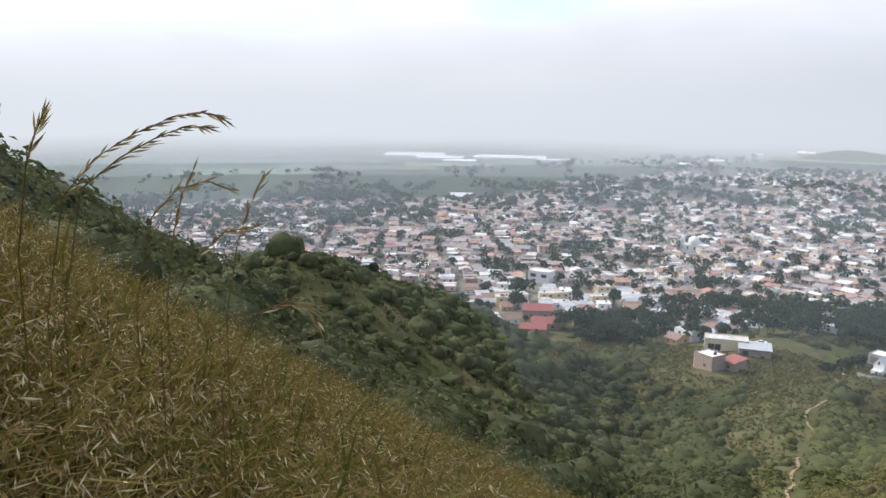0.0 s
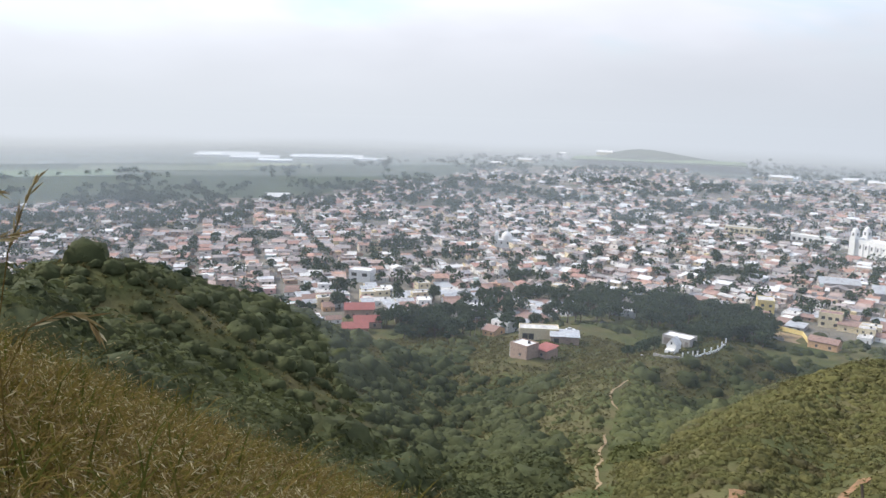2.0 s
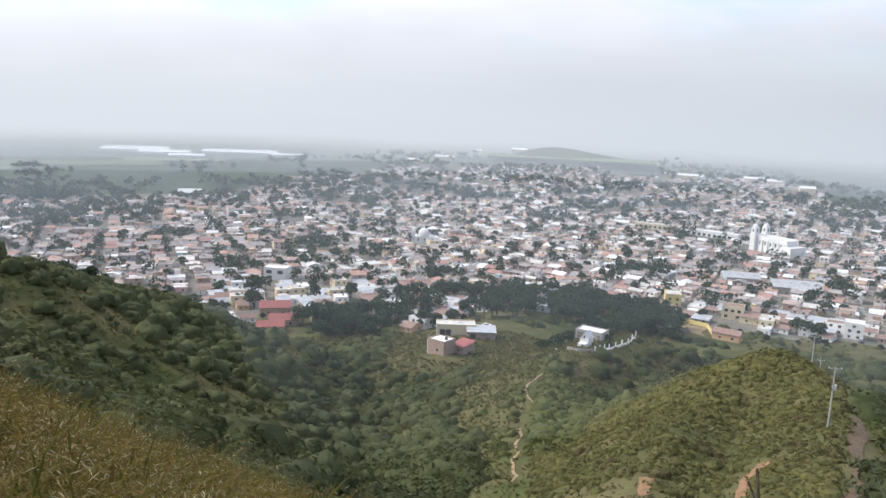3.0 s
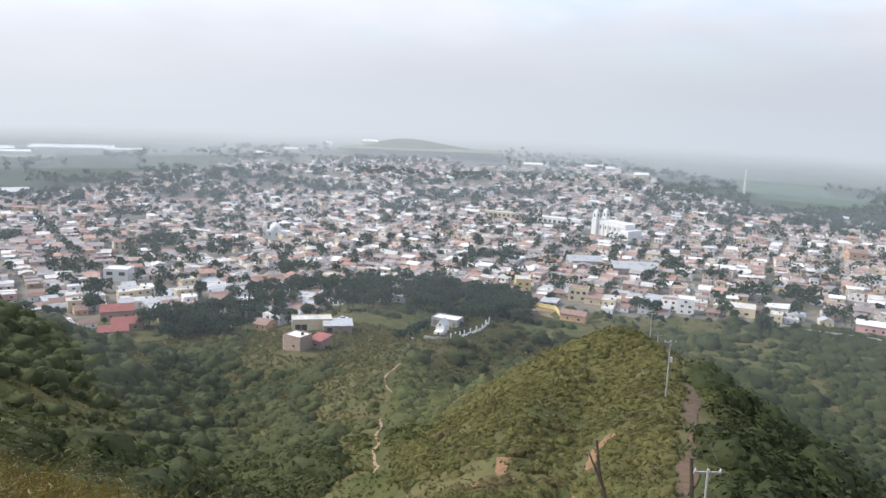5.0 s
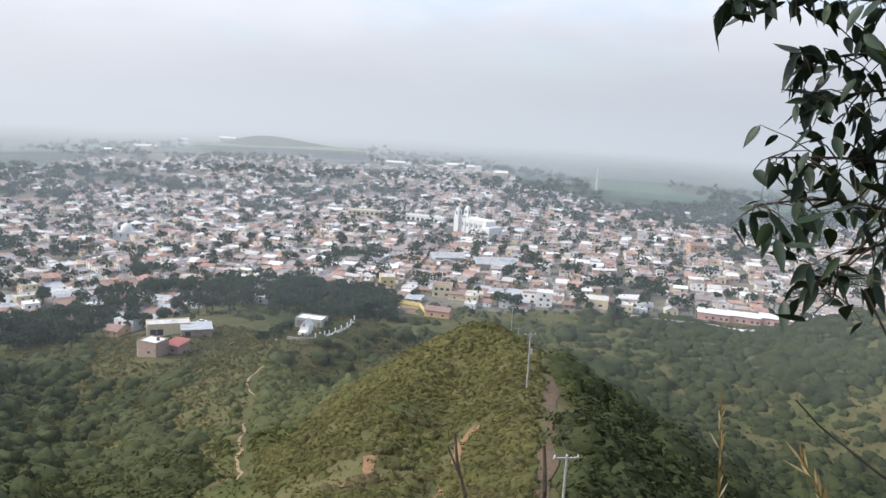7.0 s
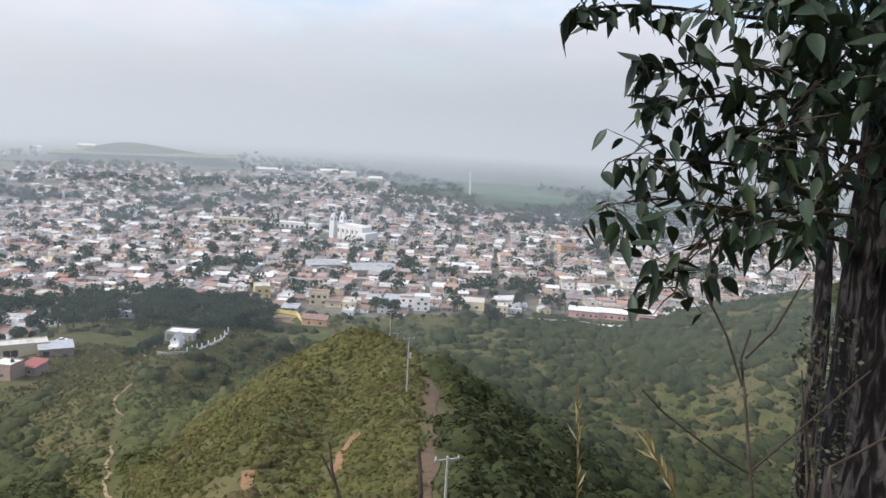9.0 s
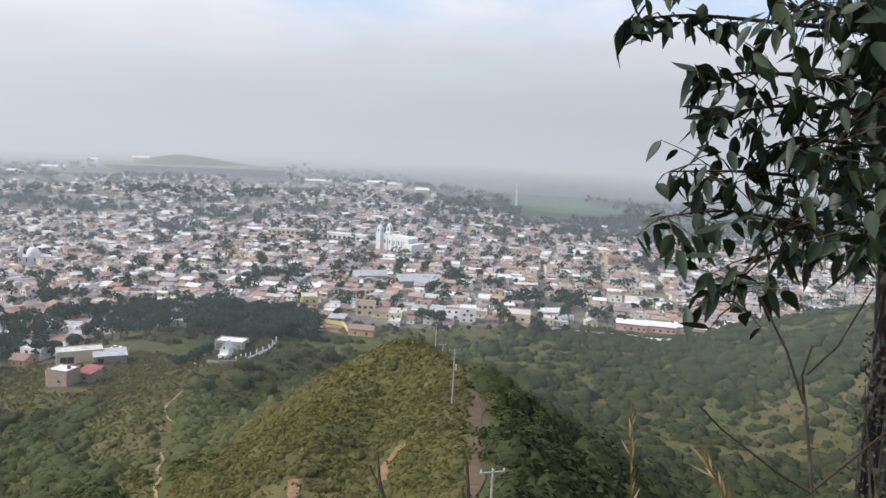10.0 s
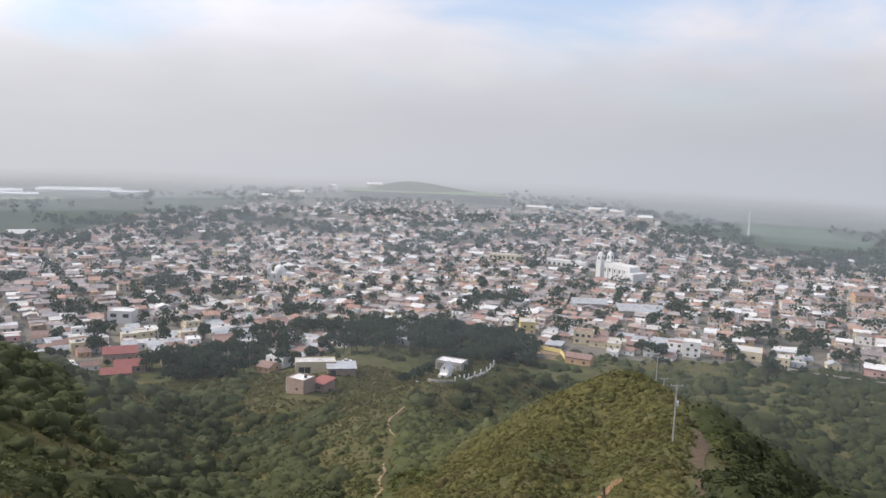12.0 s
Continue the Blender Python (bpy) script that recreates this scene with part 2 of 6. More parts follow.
M = {
    "ground": material("hill_grass", ((0.060, 0.072, 0.024), (0.080, 0.084, 0.032), (0.110, 0.096, 0.044), (0.068, 0.078, 0.028)), 0.95, 0.045, 0.5, 1.3, spec=0.1, stain=0.35),
    "plain": material("town_earth", ((0.10, 0.095, 0.075), (0.20, 0.175, 0.14), (0.15, 0.14, 0.12), (0.075, 0.095, 0.05)), 0.95, 0.03, 0.3, 0.5, spec=0.1, stain=0.3),
    "farland": material("far_fields", ((0.048, 0.062, 0.042), (0.066, 0.082, 0.050), (0.054, 0.068, 0.048), (0.085, 0.095, 0.060)), 0.95, 0.006, spec=0.1, stain=0.3),
    "dirt": material("dirt", ((0.24, 0.165, 0.09), (0.29, 0.21, 0.12), (0.17, 0.12, 0.065)), 0.95, 0.6, 0.5, 3.0, stain=0.25),
    "track": material("track_earth", ((0.085, 0.062, 0.036), (0.125, 0.080, 0.048), (0.070, 0.062, 0.030)), 0.95, 0.4, 0.5, 2.0, stain=0.35),
    "red_soil": material("red_soil", ((0.20, 0.105, 0.055), (0.26, 0.145, 0.075), (0.14, 0.095, 0.045)), 0.95, 0.5, 0.6, 2.0, stain=0.3),
    "road": material("asphalt", ((0.16, 0.15, 0.14), (0.22, 0.21, 0.19)), 0.9, 0.2, stain=0.2),
    "walls": material("house_walls", WALLS, 0.9, 0.35, pick="island", stain=0.35),
    "pale_sunlit": material("pale_sunlit_walls", PALE_SUNLIT, 0.9, 0.35, pick="island", stain=0.25),
    "roofs": material("house_roofs", ROOFS, 0.85, 0.25, pick="island", stain=0.35),
    "opening": material("dark_opening", ((0.035, 0.035, 0.04), (0.06, 0.055, 0.05)), 0.35, 0.4, spec=0.5),
    "door": material("painted_metal_door", ((0.10, 0.06, 0.04), (0.22, 0.20, 0.18), (0.07, 0.09, 0.11)), 0.6, 0.1, spec=0.4),
    "white": material("white_plaster", ((0.80, 0.79, 0.77), (0.72, 0.71, 0.68)), 0.85, 0.25, 0.15, 3.0, stain=0.12),
    "cream": material("cream_plaster", ((0.72, 0.62, 0.42), (0.66, 0.56, 0.38)), 0.88, 0.3, 0.15, 3.0, stain=0.18),
    "yellow": material("yellow_plaster", ((0.70, 0.56, 0.24), (0.64, 0.50, 0.22)), 0.88, 0.3, 0.15, 3.0, stain=0.18),
    "orange": material("orange_plaster", ((0.60, 0.38, 0.22), (0.54, 0.34, 0.20)), 0.88, 0.3, 0.15, 3.0, stain=0.2),
    "pink": material("pink_plaster", ((0.66, 0.40, 0.36), (0.60, 0.36, 0.32)), 0.88, 0.3, 0.15, 3.0, stain=0.2),
    "aqua": material("turquoise_plaster", ((0.36, 0.58, 0.54), (0.32, 0.52, 0.50)), 0.88, 0.3, 0.15, 3.0, stain=0.2),
    "block": material("grey_block", ((0.34, 0.32, 0.30), (0.42, 0.40, 0.37)), 0.95, 0.4, 0.2, 3.0, stain=0.25),
    "brick": material("bare_brick", ((0.36, 0.26, 0.21), (0.42, 0.31, 0.25), (0.32, 0.23, 0.19)), 0.95, 0.6, 0.2, 4.0, stain=0.25),
    "tile": material("clay_tile", ((0.23, 0.145, 0.12), (0.29, 0.19, 0.155), (0.19, 0.125, 0.11)), 0.85, 0.7, 0.3, 3.0, stain=0.25),
    "red_roof": material("red_roof", ((0.31, 0.11, 0.095), (0.26, 0.09, 0.08)), 0.8, 0.4, stain=0.2),
    "concrete": material("roof_concrete", ((0.46, 0.44, 0.42), (0.58, 0.56, 0.53), (0.38, 0.36, 0.34)), 0.92, 0.2, 0.2, 2.0, stain=0.3),
    "pale": material("pale_roof", ((0.72, 0.71, 0.69), (0.62, 0.61, 0.59)), 0.85, 0.2, stain=0.25),
    "tin": material("corrugated_tin", ((0.40, 0.42, 0.45), (0.50, 0.51, 0.52), (0.34, 0.33, 0.32)), 0.55, 0.25, metal=0.3, stain=0.3),
    "plastic_sheet": material("greenhouse_sheeting", ((0.70, 0.72, 0.72), (0.62, 0.65, 0.66)), 0.5, 0.02, stain=0.15),
    "leaf_far": material("tree_foliage", ((0.040, 0.060, 0.032), (0.058, 0.080, 0.040), (0.070, 0.090, 0.046), (0.050, 0.070, 0.040)), 0.75, pick="island", spec=0.25, through_light=0.25, stain=0.25),
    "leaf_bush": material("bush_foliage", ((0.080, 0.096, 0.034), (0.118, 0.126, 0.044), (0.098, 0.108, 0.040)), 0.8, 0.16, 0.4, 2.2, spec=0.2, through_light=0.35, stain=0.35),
    # these leaf tones mix plant kind with painted sun and shade of the slopes
    "leaf_spur_sun": material("spur_sun_foliage", ((0.098, 0.098, 0.036), (0.165, 0.152, 0.054), (0.125, 0.125, 0.043), (0.140, 0.115, 0.052)), 0.8, 0.10, 0.4, 2.6, spec=0.2, through_light=0.35, stain=0.4),
    "leaf_ravine_shade": material("ravine_shade_foliage", ((0.066, 0.080, 0.036), (0.098, 0.108, 0.046), (0.080, 0.092, 0.040)), 0.85, 0.07, 0.8, 2.2, spec=0.15, through_light=0.35, stain=0.4),
    "leaf_woods_shade": material("woodland_shade_foliage", ((0.037, 0.050, 0.021), (0.064, 0.074, 0.030), (0.048, 0.060, 0.025)), 0.85, 0.045, 0.7, 1.8, spec=0.12, through_light=0.3, stain=0.4),
    "herb": material("low_herbs", ((0.105, 0.104, 0.040), (0.150, 0.132, 0.055), (0.125, 0.118, 0.046)), 0.85, 0.06, spec=0.15, through_light=0.35, stain=0.4),
    "car_white": material("white_car_paint", ((0.75, 0.75, 0.75), (0.70, 0.70, 0.70)), 0.3, 1.0, spec=0.5),
    "car_dark": material("dark_car_paint", ((0.06, 0.07, 0.09), (0.05, 0.05, 0.06)), 0.3, 1.0, spec=0.5),
    "rubber": material("tyre_rubber", ((0.03, 0.03, 0.03), (0.04, 0.04, 0.04)), 0.9, 5.0),
    "bark_far": material("bark", ((0.10, 0.075, 0.055), (0.15, 0.12, 0.09)), 0.95, 1.5, 0.4, 6.0),
    "wood_pole": material("concrete_pole", ((0.40, 0.39, 0.36), (0.34, 0.33, 0.30)), 0.9, 0.8, stain=0.2),
    "steel": material("galvanised_steel", ((0.45, 0.46, 0.48), (0.36, 0.37, 0.38)), 0.5, 1.0, metal=0.6),
    "wire": material("cable", ((0.04, 0.04, 0.04), (0.06, 0.06, 0.06)), 0.6, 1.0),
    "bark": None,
    "leaf": material("eucalyptus_leaf", ((0.018, 0.034, 0.015), (0.028, 0.046, 0.020), (0.022, 0.038, 0.020), (0.034, 0.052, 0.018)), 0.5, 3.0, pick="object", spec=0.3, through_light=0.10, stain=0.2),
    "leaf_fine": material("narrow_leaf", ((0.045, 0.055, 0.028), (0.070, 0.075, 0.040), (0.055, 0.060, 0.034)), 0.6, 3.0, pick="island", through_light=0.2),
    "stem_gold": material("dry_grass_stem", ((0.16, 0.115, 0.030), (0.21, 0.155, 0.045), (0.12, 0.082, 0.024), (0.18, 0.135, 0.034)), 0.95, 2.0, spec=0.05, pick="island", through_light=0.3, stain=0.3),
    "blade_green": material("grass_blade", ((0.100, 0.086, 0.020), (0.140, 0.108, 0.028), (0.072, 0.076, 0.015), (0.155, 0.112, 0.034)), 0.95, 2.0, spec=0.05, pick="island", through_light=0.4, stain=0.3),
    "seed": material("grass_seed_head", ((0.20, 0.145, 0.06), (0.38, 0.33, 0.20), (0.14, 0.095, 0.04), (0.24, 0.185, 0.09)), 0.9, 2.0, spec=0.1, pick="island", through_light=0.3),
    "twig": material("dead_twig", ((0.060, 0.045, 0.032), (0.038, 0.028, 0.020), (0.095, 0.075, 0.052)), 0.9, 8.0, 0.3, 40.0),
}


def bark_material():
    """Dark fissured bark with pale grey scales."""
    m = bpy.data.materials.new("scaly_bark")
    m.use_nodes = True
    nd, lk = m.node_tree.nodes, m.node_tree.links
    bsdf = nd["Principled BSDF"]
    bsdf.inputs["Roughness"].default_value = 0.95
    bsdf.inputs["Specular IOR Level"].default_value = 0.15
    co = nd.new("ShaderNodeTexCoord")
    mp = nd.new("ShaderNodeMapping")
    mp.inputs["Scale"].default_value = (1, 1, 0.28)
    lk.new(co.outputs["Object"], mp.inputs[0])
    n1 = nd.new("ShaderNodeTexNoise")
    n1.inputs["Scale"].default_value, n1.inputs["Detail"].default_value, n1.inputs["Distortion"].default_value = 26, 5, 1.2
    lk.new(mp.outputs[0], n1.inputs["Vector"])
    r1 = nd.new("ShaderNodeValToRGB")
    r1.color_ramp.elements.new(0.5)
    for e, (p, c) in zip(r1.color_ramp.elements, ((0.43, (0.007, 0.006, 0.006)), (0.51, (0.016, 0.013, 0.013)), (0.60, (0.060, 0.054, 0.052)))):
        e.position, e.color = p, (*c, 1)
    lk.new(n1.outputs[0], r1.inputs[0])
    n2 = nd.new("ShaderNodeTexNoise")
    n2.inputs["Scale"].default_value, n2.inputs["Detail"].default_value = 90, 4
    lk.new(mp.outputs[0], n2.inputs["Vector"])
    mx = nd.new("ShaderNodeMix")
    mx.data_type, mx.blend_type = "RGBA", "OVERLAY"
    mx.inputs["Factor"].default_value = 0.5
    lk.new(r1.outputs[0], mx.inputs[6])
    lk.new(n2.outputs[0], mx.inputs[7])
    lk.new(mx.outputs[2], bsdf.inputs["Base Color"])
    b = nd.new("ShaderNodeBump")
    b.inputs["Strength"].default_value, b.inputs["Distance"].default_value = 0.9, 0.015
    lk.new(n1.outputs[0], b.inputs["Height"])
    lk.new(b.outputs[0], bsdf.inputs["Normal"])
    return m


M["bark"] = bark_material()


# ---- tools ----
def at(r, az, z=0.0):
    return Vector((-r * math.sin(radians(az)), r * math.cos(radians(az)), z))


def part(name, bm, mat, parent=None, label="", matrix=None):
    """Links a bmesh, or a ready mesh, as one mesh object under a thing."""
    if isinstance(bm, bmesh.types.BMesh):
        me = bpy.data.meshes.new(name)
        bm.to_mesh(me)
        bm.free()
    else:
        me = bm
    if mat is not None and not me.materials:
        me.materials.append(mat)
    ob = new(name, me)
    if parent is not None:
        ob.parent = parent
    if matrix is not None:
        ob.matrix_basis = matrix
    if label:
        ob["label"] = label
    return ob


def add_box(bm, size, where=(0, 0, 0), turn=0.0, bevel=0.0):
    """A box of that size whose foot stands at the given place."""
    m = Matrix.Translation(Vector(where) + Vector((0, 0, size[2] / 2))) @ Matrix.Rotation(radians(turn), 4, "Z") @ Matrix.Diagonal((*size, 1))
    made = bmesh.ops.create_cube(bm, size=1, matrix=m)
    if bevel:
        edges = {e for v in made["verts"] for e in v.link_edges}
        bmesh.ops.bevel(bm, geom=list(edges), offset=bevel, segments=1, affect="EDGES")


def box(size, where=(0, 0, 0), turn=0.0, bevel=0.0):
    bm = bmesh.new()
    add_box(bm, size, where, turn, bevel)
    return bm


def add_gable(bm, sx, sy, rise, z, thick=0.18, over=0.35):
    """A saddle roof with its ridge along x."""
    hx, hy = sx / 2 + over, sy / 2 + over
    drop = rise * over / (sy / 2)
    ring = [(-hy, z - drop), (0, z + rise), (hy, z - drop), (hy, z - drop + thick), (0, z + rise + thick), (-hy, z - drop + thick)]
    ends = [[bm.verts.new((x, y, h)) for y, h in ring] for x in (-hx, hx)]
    n = len(ring)
    for i in range(n):
        bm.faces.new((ends[0][i], ends[0][(i + 1) % n], ends[1][(i + 1) % n], ends[1][i]))
    bm.faces.new(ends[0][::-1])
    bm.faces.new(ends[1])


def add_tube(bm, points, radii, sides=6):
    rings = []
    pts = [Vector(p) for p in points]
    for i, p in enumerate(pts):
        d = (pts[min(i + 1, len(pts) - 1)] - pts[max(i - 1, 0)]).normalized()
        a = d.orthogonal().normalized() if abs(d.z) < 0.9 else Vector((1, 0, 0))
        a = (a - d * a.dot(d)).normalized()
        b = d.cross(a)
        r = radii[i] if hasattr(radii, "__len__") else radii
        rings.append([bm.verts.new(p + (a * math.cos(k * 2 * math.pi / sides) + b * math.sin(k * 2 * math.pi / sides)) * r) for k in range(sides)])
    for r0, r1 in zip(rings, rings[1:]):
        for k in range(sides):
            bm.faces.new((r0[k], r0[(k + 1) % sides], r1[(k + 1) % sides], r1[k]))
    bm.faces.new(rings[0][::-1])
    bm.faces.new(rings[-1])


def mesh_from(name, verts, quads, mats, index=None, smooth=False):
    """A mesh from numpy arrays: verts (n, 3), quads (m, 4)."""
    me = bpy.data.meshes.new(name)
    verts, quads = np.asarray(verts, np.float32).reshape(-1, 3), np.asarray(quads, np.int32).reshape(-1, 4)
    me.vertices.add(len(verts))
    me.vertices.foreach_set("co", verts.ravel())
    me.loops.add(quads.size)
    me.loops.foreach_set("vertex_index", quads.ravel())
    me.polygons.add(len(quads))
    me.polygons.foreach_set("loop_start", np.arange(0, quads.size, 4, dtype=np.int32))
    me.polygons.foreach_set("loop_total", np.full(len(quads), 4, np.int32))
    for m in mats:
        me.materials.append(m)
    if index is not None:
        me.polygons.foreach_set("material_index", np.asarray(index, np.int32))
    me.polygons.foreach_set("use_smooth", np.full(len(quads), smooth))
    me.update(calc_edges=True)
    me.validate()
    return me


def smooth_noise(x, y, scale, seed=0):
    """Value noise on numpy arrays, -1 to 1."""
    x, y = np.asarray(x, float) / scale, np.asarray(y, float) / scale
    ix, iy = np.floor(x).astype(np.int64), np.floor(y).astype(np.int64)
    fx, fy = x - ix, y - iy
    fx, fy = fx * fx * (3 - 2 * fx), fy * fy * (3 - 2 * fy)

    def h(i, j):
        v = np.sin(i * 127.1 + j * 311.7 + seed * 74.7) * 43758.5453
        return (v - np.floor(v)) * 2 - 1
    return (h(ix, iy) * (1 - fx) + h(ix + 1, iy) * fx) * (1 - fy) + (h(ix, iy + 1) * (1 - fx) + h(ix + 1, iy + 1) * fx) * fy


# ---- the land ----
def crest(*stops):
    return [tuple(at(r, az, z)) for r, az, z in stops]


RIDGES = (
    (crest((25, -8.5, 91), (56, -8.6, 76.5), (93, -8, 69.5), (130, -6, 63.2), (170, -4.5, 57.5), (200, -2.5, 53), (232, -1.5, 41), (300, 0, 12)), 0.62),
    (crest((200, -2.2, 53), (160, 1.5, 56.5), (120, 4.5, 61.5), (90, 6, 65), (60, 6, 76)), 0.72),
    (crest((105, 15.6, 54), (123, 15.5, 49.5), (166, 15.2, 40.5), (200, 14.9, 36.2), (235, 14.3, 32.7), (268, 11, 30), (285, 8.5, 29), (330, 8, 12)), 0.42),
    (crest((180, 52, 76), (212, 46.8, 62), (245, 42, 49), (262, 39.3, 36), (290, 36.5, 19), (320, 33, 9)), 0.58),
    (crest((282, 22, 16), (300, 20, 15.5), (335, 19.5, 12), (385, 15, 9.5), (420, 12, 5)), 0.22),
    (crest((425, -27, 14), (408, -31, 32), (396, -34, 44), (380, -40, 60), (360, -50, 72)), 0.45),
)
FALL_R = (0, 4, 20, 50, 100, 150, 200, 300, 400, 450, 520, 9000)
FALL_Z = (108.3, 105.3, 93.5, 74, 44, 26, 15, 7, 3, 1, 0, 0)


def soft_max(a, b, k):
    return np.maximum(a, b) + k * np.log1p(np.exp(-np.abs(a - b) / k))


def land(x, y):
    """The height of the ground, for numpy arrays."""
    x, y = np.asarray(x, float), np.asarray(y, float)
    r = np.hypot(x, y)
    a5 = radians(5)
    fwd, left = -x * math.sin(a5) + y * math.cos(a5), -x * math.cos(a5) - y * math.sin(a5)
    side = np.where(left > 0, 0.21 * 260 * np.tanh(np.maximum(left, 0) / 260), 0.12 * left)
    slope = 108.3 - 0.63 * np.maximum(fwd, 0) + side + 22 * np.tanh(np.maximum(-fwd, 0) / 60)
    z = soft_max(slope, np.where(fwd > -30, np.interp(r, FALL_R, FALL_Z), slope - 20), np.clip(r * 0.03, 0.05, 4.0))
    for stops, steep in RIDGES:
        best = np.full(z.shape, -1e3)
        for p, q in zip(stops, stops[1:]):
            dx, dy = q[0] - p[0], q[1] - p[1]
            t = np.clip(((x - p[0]) * dx + (y - p[1]) * dy) / (dx * dx + dy * dy), 0, 1)
            d = np.hypot(x - p[0] - t * dx, y - p[1] - t * dy)
            best = np.maximum(best, p[2] + t * (q[2] - p[2]) - steep * (np.sqrt(d * d + 36) - 6))
        z = soft_max(z, best, np.clip(r * 0.02, 0.05, 2.5))
    hill = np.clip((z - 2) / 15, 0, 1) * np.clip((r - 8) / 40, 0, 1)
    z = z + hill * (1.6 * smooth_noise(x, y, 38, 1) + 0.8 * smooth_noise(x, y, 15, 2) + 0.3 * smooth_noise(x, y, 6, 3))
    for hr, haz, height, wide in ((1560, 14.9, 17, 55), (1590, 12.8, 13, 70), (1620, 9.8, 11, 100), (1850, 18.5, 6, 140), (1170, -1.8, 13, 70), (1330, 0.5, 9, 60), (1450, 20, 8, 160)):
        c = at(hr, haz)
        z = z + height * np.exp(-((x - c.x) ** 2 + (y - c.y) ** 2) / (2 * wide * wide))
    return z


def land_z(x, y):
    return float(land(np.array([x]), np.array([y]))[0])


azs = np.radians(np.concatenate([np.arange(-62, 84, 0.6), np.arange(84, 298, 4.0)]))
rads = np.concatenate([[0.0], 0.5 * (450 / 0.5) ** np.linspace(0, 1, 190), np.linspace(458, 2200, 110), np.geomspace(2300, 4700, 12)])
gx, gy = -np.outer(rads, np.sin(azs)), np.outer(rads, np.cos(azs))
gz = land(gx, gy)
nr, na = gx.shape
i0 = np.arange(nr - 1)[:, None] * na + np.arange(na)[None, :]
i1 = np.arange(nr - 1)[:, None] * na + (np.arange(na)[None, :] + 1) % na
land_quads = np.stack([i0, i1, i1 + na, i0 + na], -1).reshape(-1, 4)
mid_r = np.repeat((rads[:-1] + rads[1:]) / 2, na)
mid_a = np.degrees(np.tile(azs, nr - 1))
mid_z = (gz[:-1] + gz[1:]).ravel() / 2


def town_far(az):
    return np.interp(az, (-60, -40, -18, -10, -5, 0, 8, 20, 30, 36, 42, 50, 58, 75), (900, 960, 1010, 1010, 1060, 1380, 1400, 1380, 1200, 960, 900, 870, 840, 800))


fx, fy = -mid_r * np.sin(np.radians(mid_a)), mid_r * np.cos(np.radians(mid_a))
# the town's near edge: azimuths and radii
LOT_AZ = (-60, -30, -22, -14, -8, -4, 0, 4, 10, 14, 18, 24, 30, 36, 45, 70)
LOT_R = (520, 480, 468, 450, 440, 428, 425, 436, 470, 440, 385, 350, 368, 350, 380, 450)
kind = np.where(((mid_z > 3.5) & (mid_r < 470)) | (mid_r < np.interp(mid_a, LOT_AZ, LOT_R) - 6), 0, np.where(mid_r < town_far(mid_a) * (1 + 0.05 * smooth_noise(fx, fy, 90, 5)), 1, 2))
ground = part("ground", mesh_from("ground", np.stack([gx, gy, gz], -1), land_quads[:, ::-1], [M["ground"], M["plain"], M["farland"]], kind, smooth=True), None)
tagged(ground, "green brown hillside falling to a wide flat valley", "ground", kind="structure")


def ribbon(name, stops, width, mat, label, category, lift=0.12, step=2.0, wobble=0.5):
    """A strip laid over the land along a line."""
    pts = [Vector(p) for p in stops]
    line = []
    for p, q in zip(pts, pts[1:]):
        n = max(2, int((q - p).length / step))
        line += [p.lerp(q, i / n) for i in range(n)]
    line.append(pts[-1])
    verts = []
    for i, p in enumerate(line):
        d = line[min(i + 1, len(line) - 1)] - line[max(i - 1, 0)]
        d.z = 0
        s = Vector((-d.y, d.x, 0)).normalized()
        c = p + s * wobble * float(smooth_noise(np.array([i * step]), np.array([0.0]), 7, 9)[0]) * 2
        w = width * (1 + 0.35 * float(smooth_noise(np.array([i * step]), np.array([50.0]), 5, 4)[0]))
        for k in (-0.5, -0.17, 0.17, 0.5):
            v = c + s * w * k
            verts.append((v.x, v.y, land_z(v.x, v.y) + lift))
    quads = [(i * 4 + k, (i + 1) * 4 + k, (i + 1) * 4 + k + 1, i * 4 + k + 1) for i in range(len(line) - 1) for k in range(3)]
    return tagged(part(name, mesh_from(name, verts, np.array(quads)[:, ::-1], [mat], smooth=True), None), label, category, kind="structure")


PATH_LINE = [at(112, 15.4), at(123, 15.55), at(140, 15.0), at(166, 15.25), at(185, 14.6), at(205, 14.75), at(222, 14.0), at(232, 14.2)]
ROAD_LINE = [at(40, -9.5), at(60, -8.4), at(80, -8.0), at(95, -7.6), at(115, -7.9), at(130, -8.0), at(150, -7.2)]
ribbon("footpath", PATH_LINE, 0.55, M["dirt"], "narrow worn dirt footpath along the grassy ridge", "path", wobble=0.9)
ribbon("dirt_track", ROAD_LINE, 2.0, M["track"], "reddish brown dirt track beside the utility poles", "road", wobble=0.8)


# ---- the town ----
def box_verts(c, half, yaw):
    """Corners of many upright boxes: c (n, 3) at the foot's centre, half (n, 3) with the full height in z, yaw (n)."""
    s = np.array([(-1, -1, 0), (1, -1, 0), (1, 1, 0), (-1, 1, 0), (-1, -1, 1), (1, -1, 1), (1, 1, 1), (-1, 1, 1)], float)
    v = s[None] * half[:, None, :]
    co, si = np.cos(yaw)[:, None], np.sin(yaw)[:, None]
    return np.stack([v[..., 0] * co - v[..., 1] * si, v[..., 0] * si + v[..., 1] * co, v[..., 2]], -1) + c[:, None, :]


BOX_QUADS = np.array([(0, 3, 2, 1), (4, 5, 6, 7), (0, 1, 5, 4), (1, 2, 6, 5), (2, 3, 7, 6), (3, 0, 4, 7)])


